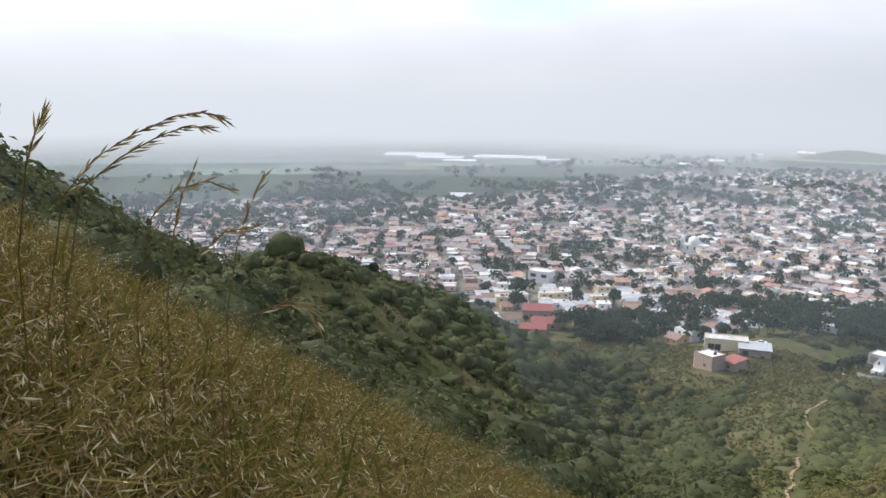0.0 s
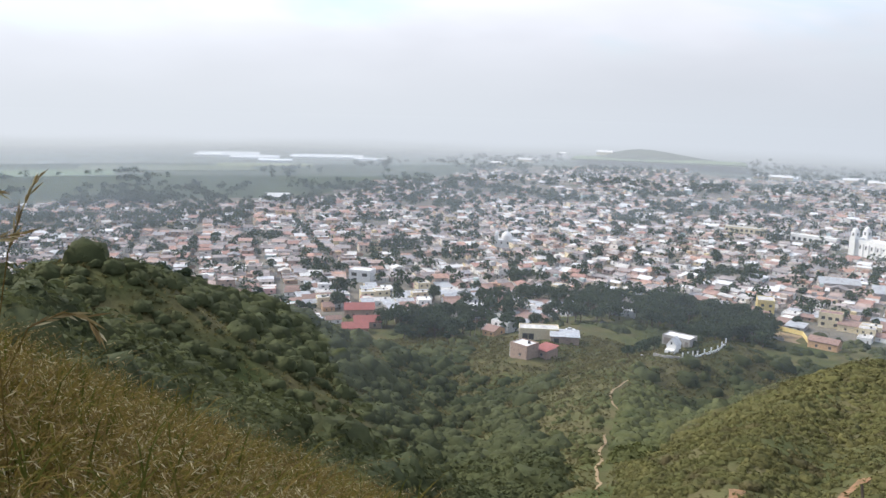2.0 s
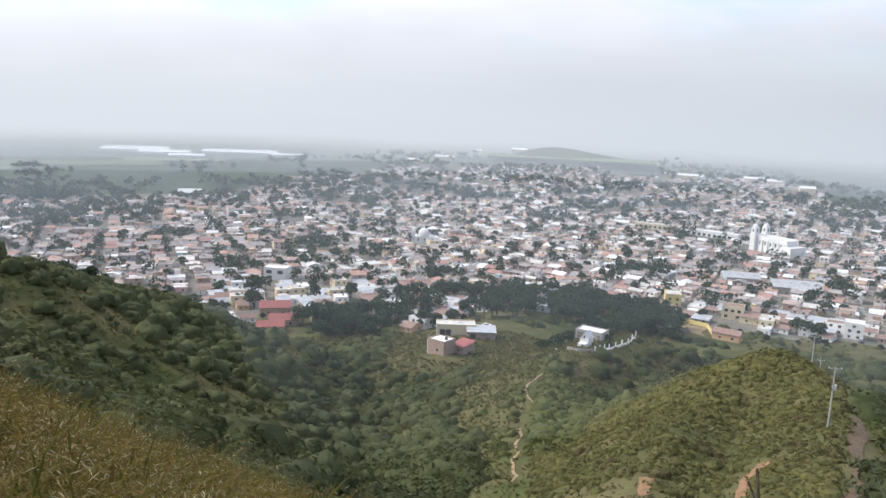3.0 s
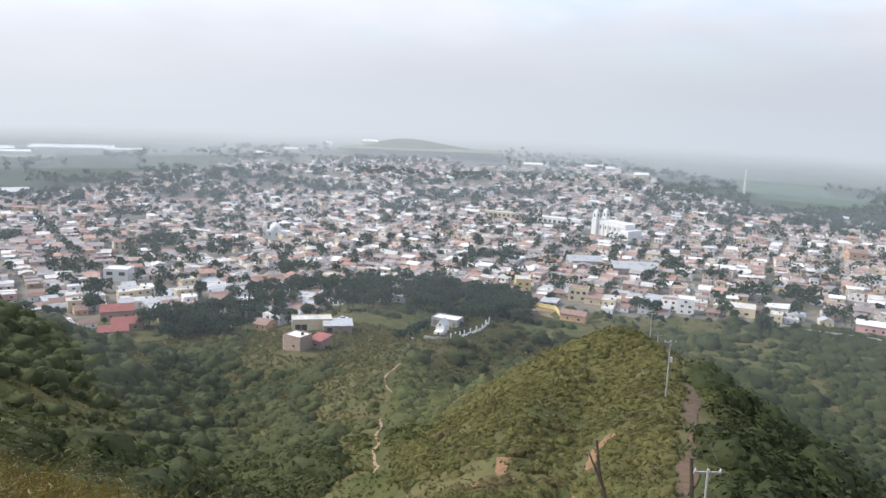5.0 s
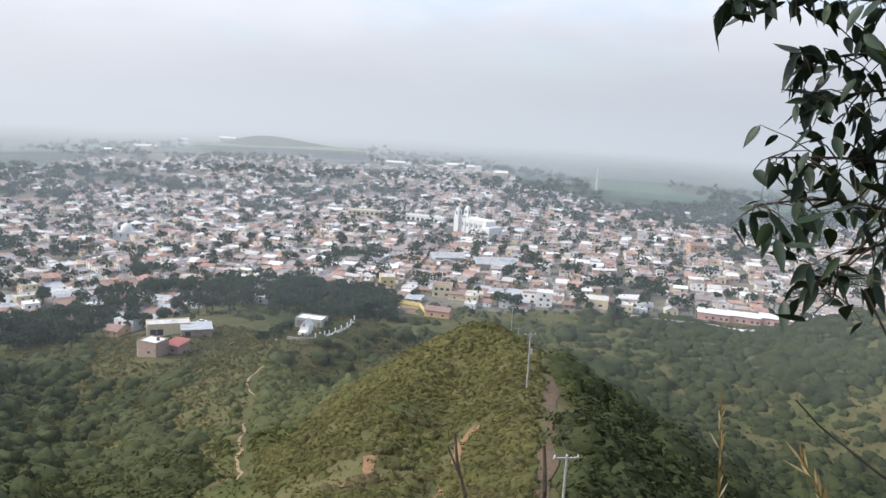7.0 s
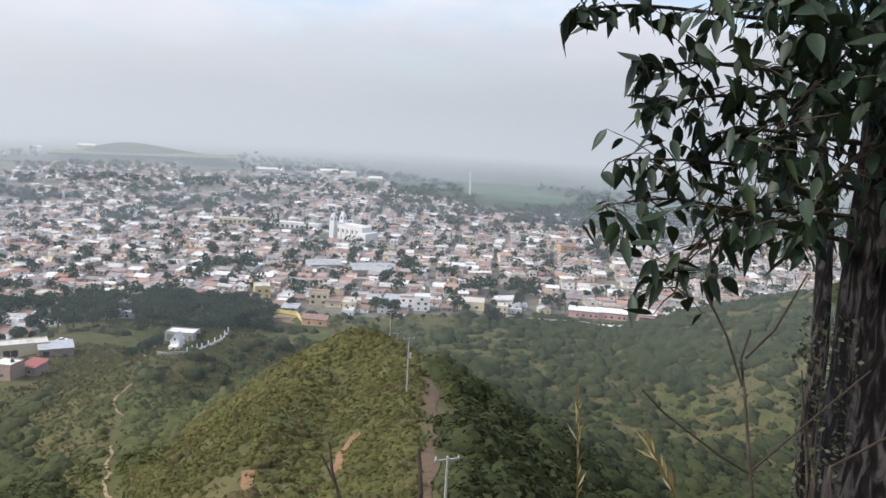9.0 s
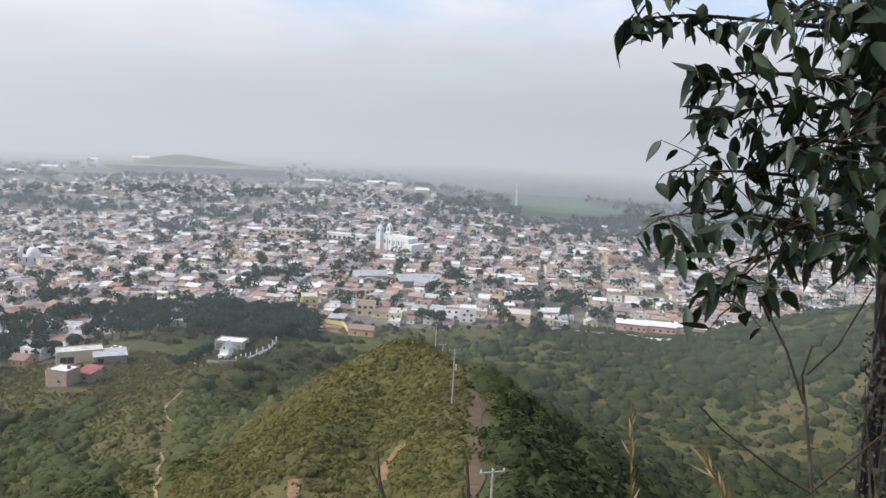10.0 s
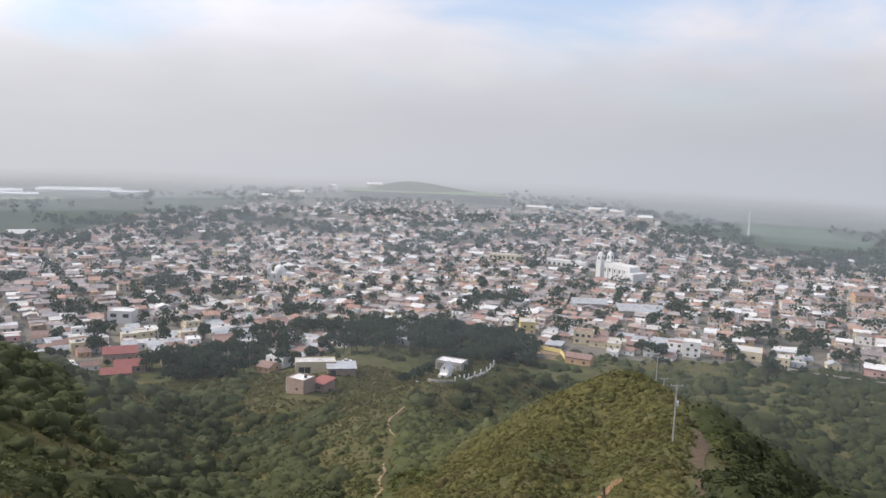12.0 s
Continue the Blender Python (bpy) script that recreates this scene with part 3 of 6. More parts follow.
class Heap:
    """Gathers many boxes and roofs into one mesh."""

    def __init__(self):
        self.v, self.q, self.m, self.n = [], [], [], 0

    def add(self, verts, quads, mat):
        verts = np.asarray(verts, float)
        k, per = verts.shape[:2]
        self.v.append(verts.reshape(-1, 3))
        self.q.append((quads[None] + (self.n + per * np.arange(k))[:, None, None]).reshape(-1, 4))
        self.m.append(np.full(k * len(quads), mat))
        self.n += k * per

    def boxes(self, c, half, yaw, mat):
        if len(c):
            self.add(box_verts(np.asarray(c, float), np.asarray(half, float), np.asarray(yaw, float)), BOX_QUADS, mat)

    def mesh(self, name, mats):
        return mesh_from(name, np.concatenate(self.v), np.concatenate(self.q), mats, np.concatenate(self.m))


rng = np.random.default_rng(7)

# places kept free of the repeated houses: (radius from the hilltop, azimuth, size)
WOODS = ((430, 14, 34), (410, 9.5, 38), (395, 6.5, 20), (445, 18, 26), (380, 17.5, 18), (500, -12.5, 28), (560, -5.7, 13), (815, -8.6, 17), (470, -16.7, 12), (360, 30, 22), (385, 26.5, 18), (372, 28, 20),
         (560, 27, 20), (590, 31, 22), (520, 36.5, 16), (640, 41, 24), (730, 33, 26), (1000, 22, 40), (960, 19, 38), (1040, 25, 45), (800, 14, 30), (905, 10.5, 46), (985, 5.5, 40),
         (720, 4.8, 11), (560, 7.5, 22), (505, 21.5, 16), (700, -20, 26), (640, -26, 28), (900, -14, 30), (1060, 13, 40), (1150, 9, 40), (610, 12.5, 14), (470, 31, 14), (880, 29, 45), (700, 47, 30), (760, 55, 34))
CLEAR = ((470, 5.2, 14), (448, 0.9, 20), (413, 4.5, 28), (398, 1.3, 12), (702, -0.7, 33), (684, -1.2, 15), (762, 2.9, 30), (440, -6.6, 14), (455, -9.3, 14), (462, -19.8, 28), (478, -12.5, 14), (625, 23.3, 16), (490, 33.7, 14), (392, 34, 22), (350, 37.3, 12), (362, 34.5, 20), (290, 21.4, 30), (337, 20, 28), (392, 14.6, 14), (900, 39.7, 26), (696, -16.6, 16))
FREE = [(at(r, a), s) for r, a, s in WOODS + CLEAR]


def lots():
    """Building plots along two street grids: place, direction, frontage and depth."""
    out = []
    for turn, west in ((43.0, True), (-10.0, False)):
        t = radians(turn)
        ux, uy = np.array((math.cos(t), math.sin(t))), np.array((-math.sin(t), math.cos(t)))
        for bi in range(-46, 47):
            for bj in range(-4, 40):
                ox, oy = bi * 42.0, bj * 80.0
                for row in range(4):
                    y = 0.0
                    cross = row in (0, 3)
                    while y < 70:
                        w = rng.uniform(4.4, 10.0)
                        depth = rng.uniform(6.0, 10.0)
                        px = ox + (-13.8 + row * 9.2 + (rng.uniform(-0.8, 0.8) if cross else rng.uniform(-2, 2)))
                        p = ux * px + uy * (oy + y + w / 2)
                        y += w + (0.15 if rng.random() < 0.8 else rng.uniform(1, 5))
                        if rng.random() < (0.06 if cross else 0.20):
                            continue
                        edge = -175 - 0.12 * (p[1] - 400)
                        if (p[0] < edge) != west:
                            continue
                        out.append((p[0], p[1], t + rng.normal(0, 0.07) + (math.pi / 2 if rng.random() < 0.15 else 0), depth, w))
    out = np.array(out)
    # the streets are not quite straight
    x, y = out[:, 0].copy(), out[:, 1].copy()
    out[:, 0] += 13 * smooth_noise(x, y, 140, 31) + 4 * smooth_noise(x, y, 45, 32)
    out[:, 1] += 13 * smooth_noise(x, y, 140, 33) + 4 * smooth_noise(x, y, 45, 34)
    out[:, 2] += 0.12 * smooth_noise(x, y, 120, 35)
    return out


L = lots()
lr, la = np.hypot(L[:, 0], L[:, 1]), np.degrees(np.arctan2(-L[:, 0], L[:, 1]))
lz = land(L[:, 0], L[:, 1])
near_edge = np.interp(la, LOT_AZ, LOT_R)
keep = (lr > near_edge) & (lr < town_far(la) * (1 + 0.06 * smooth_noise(L[:, 0], L[:, 1], 70, 8))) & (la > -48) & (la < 68) & (lz < 24)
for c, s in FREE:
    keep &= np.hypot(L[:, 0] - c.x, L[:, 1] - c.y) > s * (0.85 + 0.25 * smooth_noise(L[:, 0], L[:, 1], 9, 3))
thin = 0.05 + 0.60 * np.clip((lr - 820) / 300, 0, 1) + (0.20 + 0.25 * np.clip((lr - 820) / 200, 0, 1)) * smooth_noise(L[:, 0], L[:, 1], 80, 36)
keep &= rng.random(len(L)) > thin
L, lr, la, lz = L[keep], lr[keep], la[keep], lz[keep]
order = np.argsort(lr)
L, lr, la, lz = L[order], lr[order], la[order], lz[order]
NEAR = 300                       # the houses at the town's edge are built one by one, further down
near_lots = [(L[i], lz[i]) for i in range(NEAR)]


def far_houses(L, lz):
    n = len(L)
    heap = Heap()
    x, y, yaw, depth, w = L.T
    two = rng.random(n) < 0.16
    h = np.where(two, rng.uniform(4.4, 5.5, n), rng.uniform(2.1, 2.8, n))
    # brighter walls paint the sunlit patch over the town's middle; the outskirts keep duller brick and block
    far_az = np.degrees(np.arctan2(-x, y))
    sun_patch = np.exp(-((far_az - 12) / 11.0) ** 2 - ((np.hypot(x, y) - 690) / 190) ** 2) + 0.8 * np.exp(-((far_az + 14) / 10.0) ** 2 - ((np.hypot(x, y) - 620) / 190) ** 2)
    white = rng.random(n) < 0.25 + 0.75 * sun_patch
    style = rng.random(n)
    c = np.stack([x, y, lz - 0.4], -1)
    for sel, mat in ((white, 5), (~white, 0)):
        heap.boxes(c[sel], np.stack([depth / 2, w / 2, h + 0.4], -1)[sel], yaw[sel], mat)
    co, si = np.cos(yaw), np.sin(yaw)

    def off(dx, dy, z):
        return np.stack([x + dx * co - dy * si, y + dx * si + dy * co, lz + z], -1)
    flat = style < 0.42
    # flat roofs: a slab set in a parapet
    heap.boxes(off(0, 0, h)[flat], np.stack([depth / 2 - 0.2, w / 2 - 0.2, np.full(n, 0.06)], -1)[flat], yaw[flat], 1)
    for sx in (-1, 1):
        heap.boxes(off(sx * (depth / 2 - 0.08), 0, h)[flat], np.stack([np.full(n, 0.09), w / 2, np.full(n, 0.55)], -1)[flat], yaw[flat], 0)
    # roof rooms, water tanks and stair heads
    pick = flat & (rng.random(n) < 0.35)
    heap.boxes(off(depth * rng.uniform(-0.25, 0.25, n), w * 0.2, h)[pick], np.stack([rng.uniform(1, 2.2, n), rng.uniform(1, 1.8, n), rng.uniform(1.6, 2.6, n)], -1)[pick], yaw[pick], 0)
    pick = flat & (rng.random(n) < 0.4)
    heap.boxes(off(-depth * 0.2, -w * 0.25, h)[pick], np.stack([np.full(n, 0.6), np.full(n, 0.6), np.full(n, 1.3)], -1)[pick], yaw[pick], 4)
    # saddle roofs and lean-to roofs
    for sel, rise in ((style >= 0.70, 1.0), ((style >= 0.42) & (style < 0.70), 0.0)):
        k = int(sel.sum())
        hx, hy = depth[sel] / 2 + 0.35, w[sel] / 2 + 0.3
        up = np.where(rise > 0, 0.17 * w[sel], 0.0)
        tilt = 0.0 if rise > 0 else 0.9
        o = np.ones(k)
        if rise:
            prof = [(-hy, -0.1 * o), (0 * hy, up), (hy, -0.1 * o), (hy, 0.12 * o), (0 * hy, up + 0.2), (-hy, 0.12 * o)]
        else:
            prof = [(-hy, 0.02 * o), (hy, tilt * o), (hy, tilt * o + 0.16), (-hy, 0.18 * o)]
        V = []
        for sx in (-1, 1):
            for py, pz in prof:
                V.append(np.stack([sx * hx, py, h[sel] + pz], -1))
        V = np.stack(V, 1)
        cc, ss = co[sel][:, None], si[sel][:, None]
        V = np.stack([V[..., 0] * cc - V[..., 1] * ss + x[sel][:, None], V[..., 0] * ss + V[..., 1] * cc + y[sel][:, None], V[..., 2] + lz[sel][:, None]], -1)
        m = len(prof)
        Q = [(i, (i + 1) % m, m + (i + 1) % m, m + i) for i in range(m)]
        Q += [(0, 3, 2, 1), (4, 5, 6, 7)] if m == 4 else [(0, 5, 4, 1), (1, 4, 3, 2), (6, 7, 10, 11), (7, 8, 9, 10)]
        # some roofs in the painted sun patch are pale as well
        bright = white[sel] & (rng.random(k) < 0.3)
        heap.add(V[~bright], np.array(Q), 2)
        heap.add(V[bright], np.array(Q), 6)
    # windows and doors on the long and short sides
    for sx, sy, zz, ww, hh, chance in ((-1, 0.25, 1.0, 0.6, 1.1, 0.8), (-1, -0.25, 0.05, 0.55, 2.1, 0.7), (1, 0.2, 1.0, 0.65, 1.2, 0.8), (1, -0.25, 0.05, 0.55, 2.1, 0.7),
                                       (-1, 0.25, 3.3, 0.6, 1.2, -1), (-1, -0.22, 3.3, 0.6, 1.2, -1), (1, 0.25, 3.3, 0.6, 1.2, -1)):
        pick = (two if chance < 0 else rng.random(n) < chance) & (np.hypot(x, y) < 900)
        heap.boxes(off(sx * depth / 2, sy * w, zz)[pick], np.stack([np.full(n, 0.05), np.full(n, ww), np.full(n, hh)], -1)[pick], yaw[pick], 3)
    for sy, sx, zz, ww, hh in ((-1, 0.25, 1.0, 0.7, 1.2), (-1, -0.2, 1.0, 0.6, 1.1), (-1, 0.1, 3.3, 0.7, 1.2)):
        pick = (two if zz > 3 else rng.random(n) < 0.75) & (np.hypot(x, y) < 1100)
        heap.boxes(off(sx * depth, sy * w / 2, zz)[pick], np.stack([np.full(n, ww), np.full(n, 0.05), np.full(n, hh)], -1)[pick], yaw[pick], 3)
    # sheds, lean-tos and tin roofs in the yards
    for _ in range(1):
        pick = rng.random(n) < 0.35
        ax, ay = rng.uniform(-1.0, 1.0, n) * (depth / 2 + 4), rng.uniform(-0.6, 0.6, n) * w
        sh, sa, sb = rng.uniform(2.0, 3.0, n), rng.uniform(1.2, 3.4, n), rng.uniform(1.0, 2.4, n)
        ya = yaw + rng.normal(0, 0.1, n)
        heap.boxes(off(ax, ay, -0.3)[pick], np.stack([sa, sb, sh + 0.3], -1)[pick], ya[pick], 0)
        heap.boxes(off(ax, ay, sh)[pick], np.stack([sa + 0.35, sb + 0.3, np.full(n, 0.12)], -1)[pick], ya[pick], 2)
    # yard walls
    pick = rng.random(n) < 0.4
    heap.boxes(off(depth / 2 + 2.5, w / 2, 0)[pick], np.stack([np.full(n, 2.4), np.full(n, 0.09), np.full(n, 2.1)], -1)[pick], yaw[pick], 0)
    return heap.mesh("town_houses", [M["walls"], M["roofs"], M["roofs"], M["opening"], M["block"], M["pale_sunlit"], M["pale"]])


town = tagged(part("town_houses", far_houses(L[NEAR:], lz[NEAR:]), None), "dense low plastered town houses with flat and tiled roofs", "houses", kind="stuff")


# ---- trees ----
def tree_mesh(name, seed, height, wide, leaves, leaf, lobes=9, conifer=False):
    """A crown of many small leaf clumps hung round several limbs, uneven and with gaps."""
    g = np.random.default_rng(seed)
    if conifer:
        t = g.random(leaves) ** 0.7
        a = g.random(leaves) * 2 * np.pi
        rad = wide / 2 * (1 - t) ** 0.8 * (0.55 + 0.45 * g.random(leaves)) * (1 + 0.25 * np.sin(t * 40))
        p = np.stack([rad * np.cos(a), rad * np.sin(a), height * (0.06 + 0.94 * t)], -1)
        out = np.stack([np.cos(a), np.sin(a), 0.5 * np.ones(leaves)], -1)
    else:
        cz = g.uniform(0.42, 0.82, lobes) * height
        ca, cr = g.random(lobes) * 2 * np.pi, wide * 0.30 * np.sqrt(g.random(lobes))
        lc = np.stack([cr * np.cos(ca), cr * np.sin(ca), cz], -1)
        lr_ = g.uniform(0.17, 0.30, lobes) * wide
        who = g.choice(lobes, leaves, p=lr_ ** 2 / (lr_ ** 2).sum())
        d = g.normal(size=(leaves, 3))
        d /= np.linalg.norm(d, axis=1)[:, None]
        d[:, 2] = np.abs(d[:, 2]) * 1.2 - 0.45
        p = lc[who] + d * (lr_[who] * g.uniform(0.72, 1.08, leaves))[:, None] * np.array((1, 1, 0.8))
        out = d
    n = out + np.array((0, 0, 0.5)) + g.normal(0, 0.4, out.shape)
    n /= np.linalg.norm(n, axis=1)[:, None]
    u = np.cross(n, g.normal(size=n.shape))
    u /= np.linalg.norm(u, axis=1)[:, None]
    v = np.cross(n, u)
    s = leaf * g.uniform(0.6, 1.3, leaves)[:, None]
    b = (n * s * 0.35)
    V = np.stack([p - u * s - b, p - v * s * 0.6 + b * 0.3, p + u * s - b, p + v * s * 0.6 + b * 0.3], 1)
    return V


def crown_mesh(name, V, mat):
    k = len(V)
    return mesh_from(name, V.reshape(-1, 3), np.arange(4 * k).reshape(-1, 4), [mat])


def trunk_bm(height, girth, seed, fork=0.38):
    g = random.Random(seed)
    bm = bmesh.new()
    top = Vector((g.uniform(-0.4, 0.4), g.uniform(-0.4, 0.4), height * fork))
    add_tube(bm, [(0, 0, -0.5), (0.05, 0, height * fork * 0.5), top], [girth * 1.25, girth, girth * 0.8], 7)
    for i in range(4):
        a = i * 1.57 + g.uniform(-0.5, 0.5)
        end = top + Vector((math.cos(a), math.sin(a), 0)) * height * 0.2 + Vector((0, 0, height * g.uniform(0.22, 0.36)))
        add_tube(bm, [top, top.lerp(end, 0.5) + Vector((0, 0, height * 0.03)), end], [girth * 0.55, girth * 0.38, girth * 0.15], 5)
    return bm


def discard(*models):
    """Takes away the models from which copies were made."""
    for ob in models:
        for o in [*ob.children_recursive, ob]:
            bpy.data.objects.remove(o)


TREES = []
for i, (h, w, kind_) in enumerate(((8.5, 8.0, 0), (7.0, 7.5, 0), (10.5, 9.0, 0), (6.0, 5.5, 0), (9.0, 11.0, 0), (12.5, 9.5, 0), (14.0, 6.0, 1), (12.0, 7.5, 1))):
    tr = new("tree")
    part("trunk", trunk_bm(h, 0.16 + h * 0.012, i), M["bark_far"], tr)
    part("crown", crown_mesh("crown", tree_mesh("crown", 40 + i, h, w, 380 if not kind_ else 440, 0.68, 11, bool(kind_)), M["leaf_far"]), None, tr)
    tagged(tr, "dark green conifer with a dense pointed crown" if kind_ else "broad dark green shade tree with an uneven leafy crown", "tree", "trees of the town")
    TREES.append((tr, h, w))


tree_spots = []
for (r, a, s) in WOODS:
    c = at(r, a)
    for _ in range(int(s * s * (0.034 if r < 600 else 0.018))):
        t, d = random.uniform(0, 6.283), s * math.sqrt(random.random())
        tree_spots.append((c.x + d * math.cos(t), c.y + d * math.sin(t), random.choice((0, 1, 2, 4, 4, 5)), random.uniform(0.75, 1.25)))
for i in rng.choice(len(L), min(len(L), 2000), replace=False):
    x, y, yaw, depth, w = L[i]
    d = depth / 2 + random.uniform(2, 4.5)
    tree_spots.append((x + d * math.cos(yaw), y + d * math.sin(yaw), random.choice((0, 1, 3, 2, 4, 4)), random.uniform(0.7, 1.4)))
for _ in range(3400):                                       # woods and tree lines behind the town
    a = random.uniform(-42, 66)
    far = float(town_far(a))
    r = far * random.uniform(0.80, 1.02) if random.random() < 0.45 else far + 330 * random.random() ** 1.3
    p = at(r, a)
    if float(smooth_noise(np.array([p.x]), np.array([p.y]), 75, 41)[0]) > 0.02 and land_z(p.x, p.y) < 9:
        tree_spots.append((p.x, p.y, random.choice((0, 2, 4, 5)), random.uniform(0.9, 1.6)))
for _ in range(120):                                       # trees along the foot of the hill
    a = random.uniform(-36, 46)
    r = float(np.interp(a, LOT_AZ, LOT_R)) - random.uniform(-14, 26)
    p = at(r, a)
    if all(math.hypot(p.x - c.x, p.y - c.y) > s for c, s in FREE[len(WOODS):]):
        tree_spots.append((p.x, p.y, random.choice((0, 1, 3, 3, 4)), random.uniform(0.5, 0.95)))
for r, a, k, s in ((449, -16.7, 7, 1.25), (716, 5.0, 6, 1.8), (720, 4.6, 6, 1.7), (724, 4.2, 6, 1.3), (719, 4.8, 7, 1.5), (561, -5.7, 5, 1.1), (566, -5.2, 2, 1.2), (815, -8.9, 4, 1.5), (818, -8.3, 4, 1.5), (432, -3.6, 4, 1.0), (436, -3.0, 2, 0.9),
                   (430, -4.4, 0, 1.1), (398, 24.3, 6, 1.05), (395, 23.9, 6, 0.9), (345, 27.4, 2, 1.1), (350, 26.2, 4, 1.1), (352, 28.3, 0, 1.2), (357, 29.5, 4, 1.0), (205, 48.6, 0, 0.6), (209, 47.6, 4, 0.6), (214, 46.4, 1, 0.65), (222, 45.2, 3, 0.8), (200, 49.8, 1, 0.55), (236, 43.2, 3, 0.6), (250, 41.3, 3, 0.7), (258, 40.2, 1, 0.5), (272, 13.2, 1, 0.85), (276, 12.3, 0, 0.75), (270, 14.1, 3, 0.9), (282, 13.0, 2, 0.6), (288, 9.6, 4, 0.75), (292, 11.0, 0, 0.8), (290, 8.2, 1, 0.8)):
    p = at(r, a)
    tree_spots.append((p.x, p.y, k, s))
tree_spots.sort(key=lambda p: math.hypot(p[0], p[1]))
near_trees, far_trees = tree_spots[:300], tree_spots[300:]
for i, (x, y, k, s) in enumerate(near_trees):
    tr = TREES[k][0]
    m = Matrix.Translation((x, y, land_z(x, y))) @ Matrix.Rotation(random.uniform(0, 6.28), 4, "Z")
    c = copy_thing(tr, m)
    c.scale = (s * random.uniform(0.9, 1.1), s * random.uniform(0.9, 1.1), s)
discard(*[tr for tr, h, w in TREES])
V = []
for i, (x, y, k, s) in enumerate(far_trees):
    r = math.hypot(x, y)
    h, w = TREES[k][1], TREES[k][2]
    v = tree_mesh("", i, h * s, w * s, 52 if r < 800 else 28, 1.25 * (1 if r < 800 else 1.5), 7, k > 5)
    V.append(v + np.array((x, y, land_z(x, y))))
tagged(part("distant_trees", crown_mesh("distant_trees", np.concatenate(V), M["leaf_far"]), None), "dark green tree crowns scattered among the far houses", "trees", kind="stuff")


# ---- bushes on the hillside ----
def line_distance(x, y, line):
    d = np.full(x.shape, 1e9)
    for p, q in zip(line, line[1:]):
        dx, dy = q.x - p.x, q.y - p.y
        t = np.clip(((x - p.x) * dx + (y - p.y) * dy) / (dx * dx + dy * dy), 0, 1)
        d = np.minimum(d, np.hypot(x - p.x - t * dx, y - p.y - t * dy))
    return d


MEADOWS = ((300, 17.5, 26), (285, 22, 14), (330, 16, 18), (215, 19.5, 15), (180, 17.0, 10), (90, 5.5, 8), (98, -0.3, 6), (420, 4.5, 26), (340, 28.8, 9), (272, 11, 15), (205, 17, 12), (285, 9, 12))
SCARS = ([at(112, -1.6), at(103, -0.8), at(92, 0.2), at(80, 0.9), at(70, 1.6)], [at(97, 6.4), at(91, 6.0), at(84, 5.4), at(76, 5.0)], [at(86, 7.6), at(76, 8.0)])
BARE = ((90, 6.0, 3.5), (98, -0.3, 2.5), (86, 3.6, 2.0), (150, -8.4, 3.0), (120, -8.6, 4.0))


def near_rim(deg):
    return np.interp(deg, LOT_AZ, LOT_R) - 4


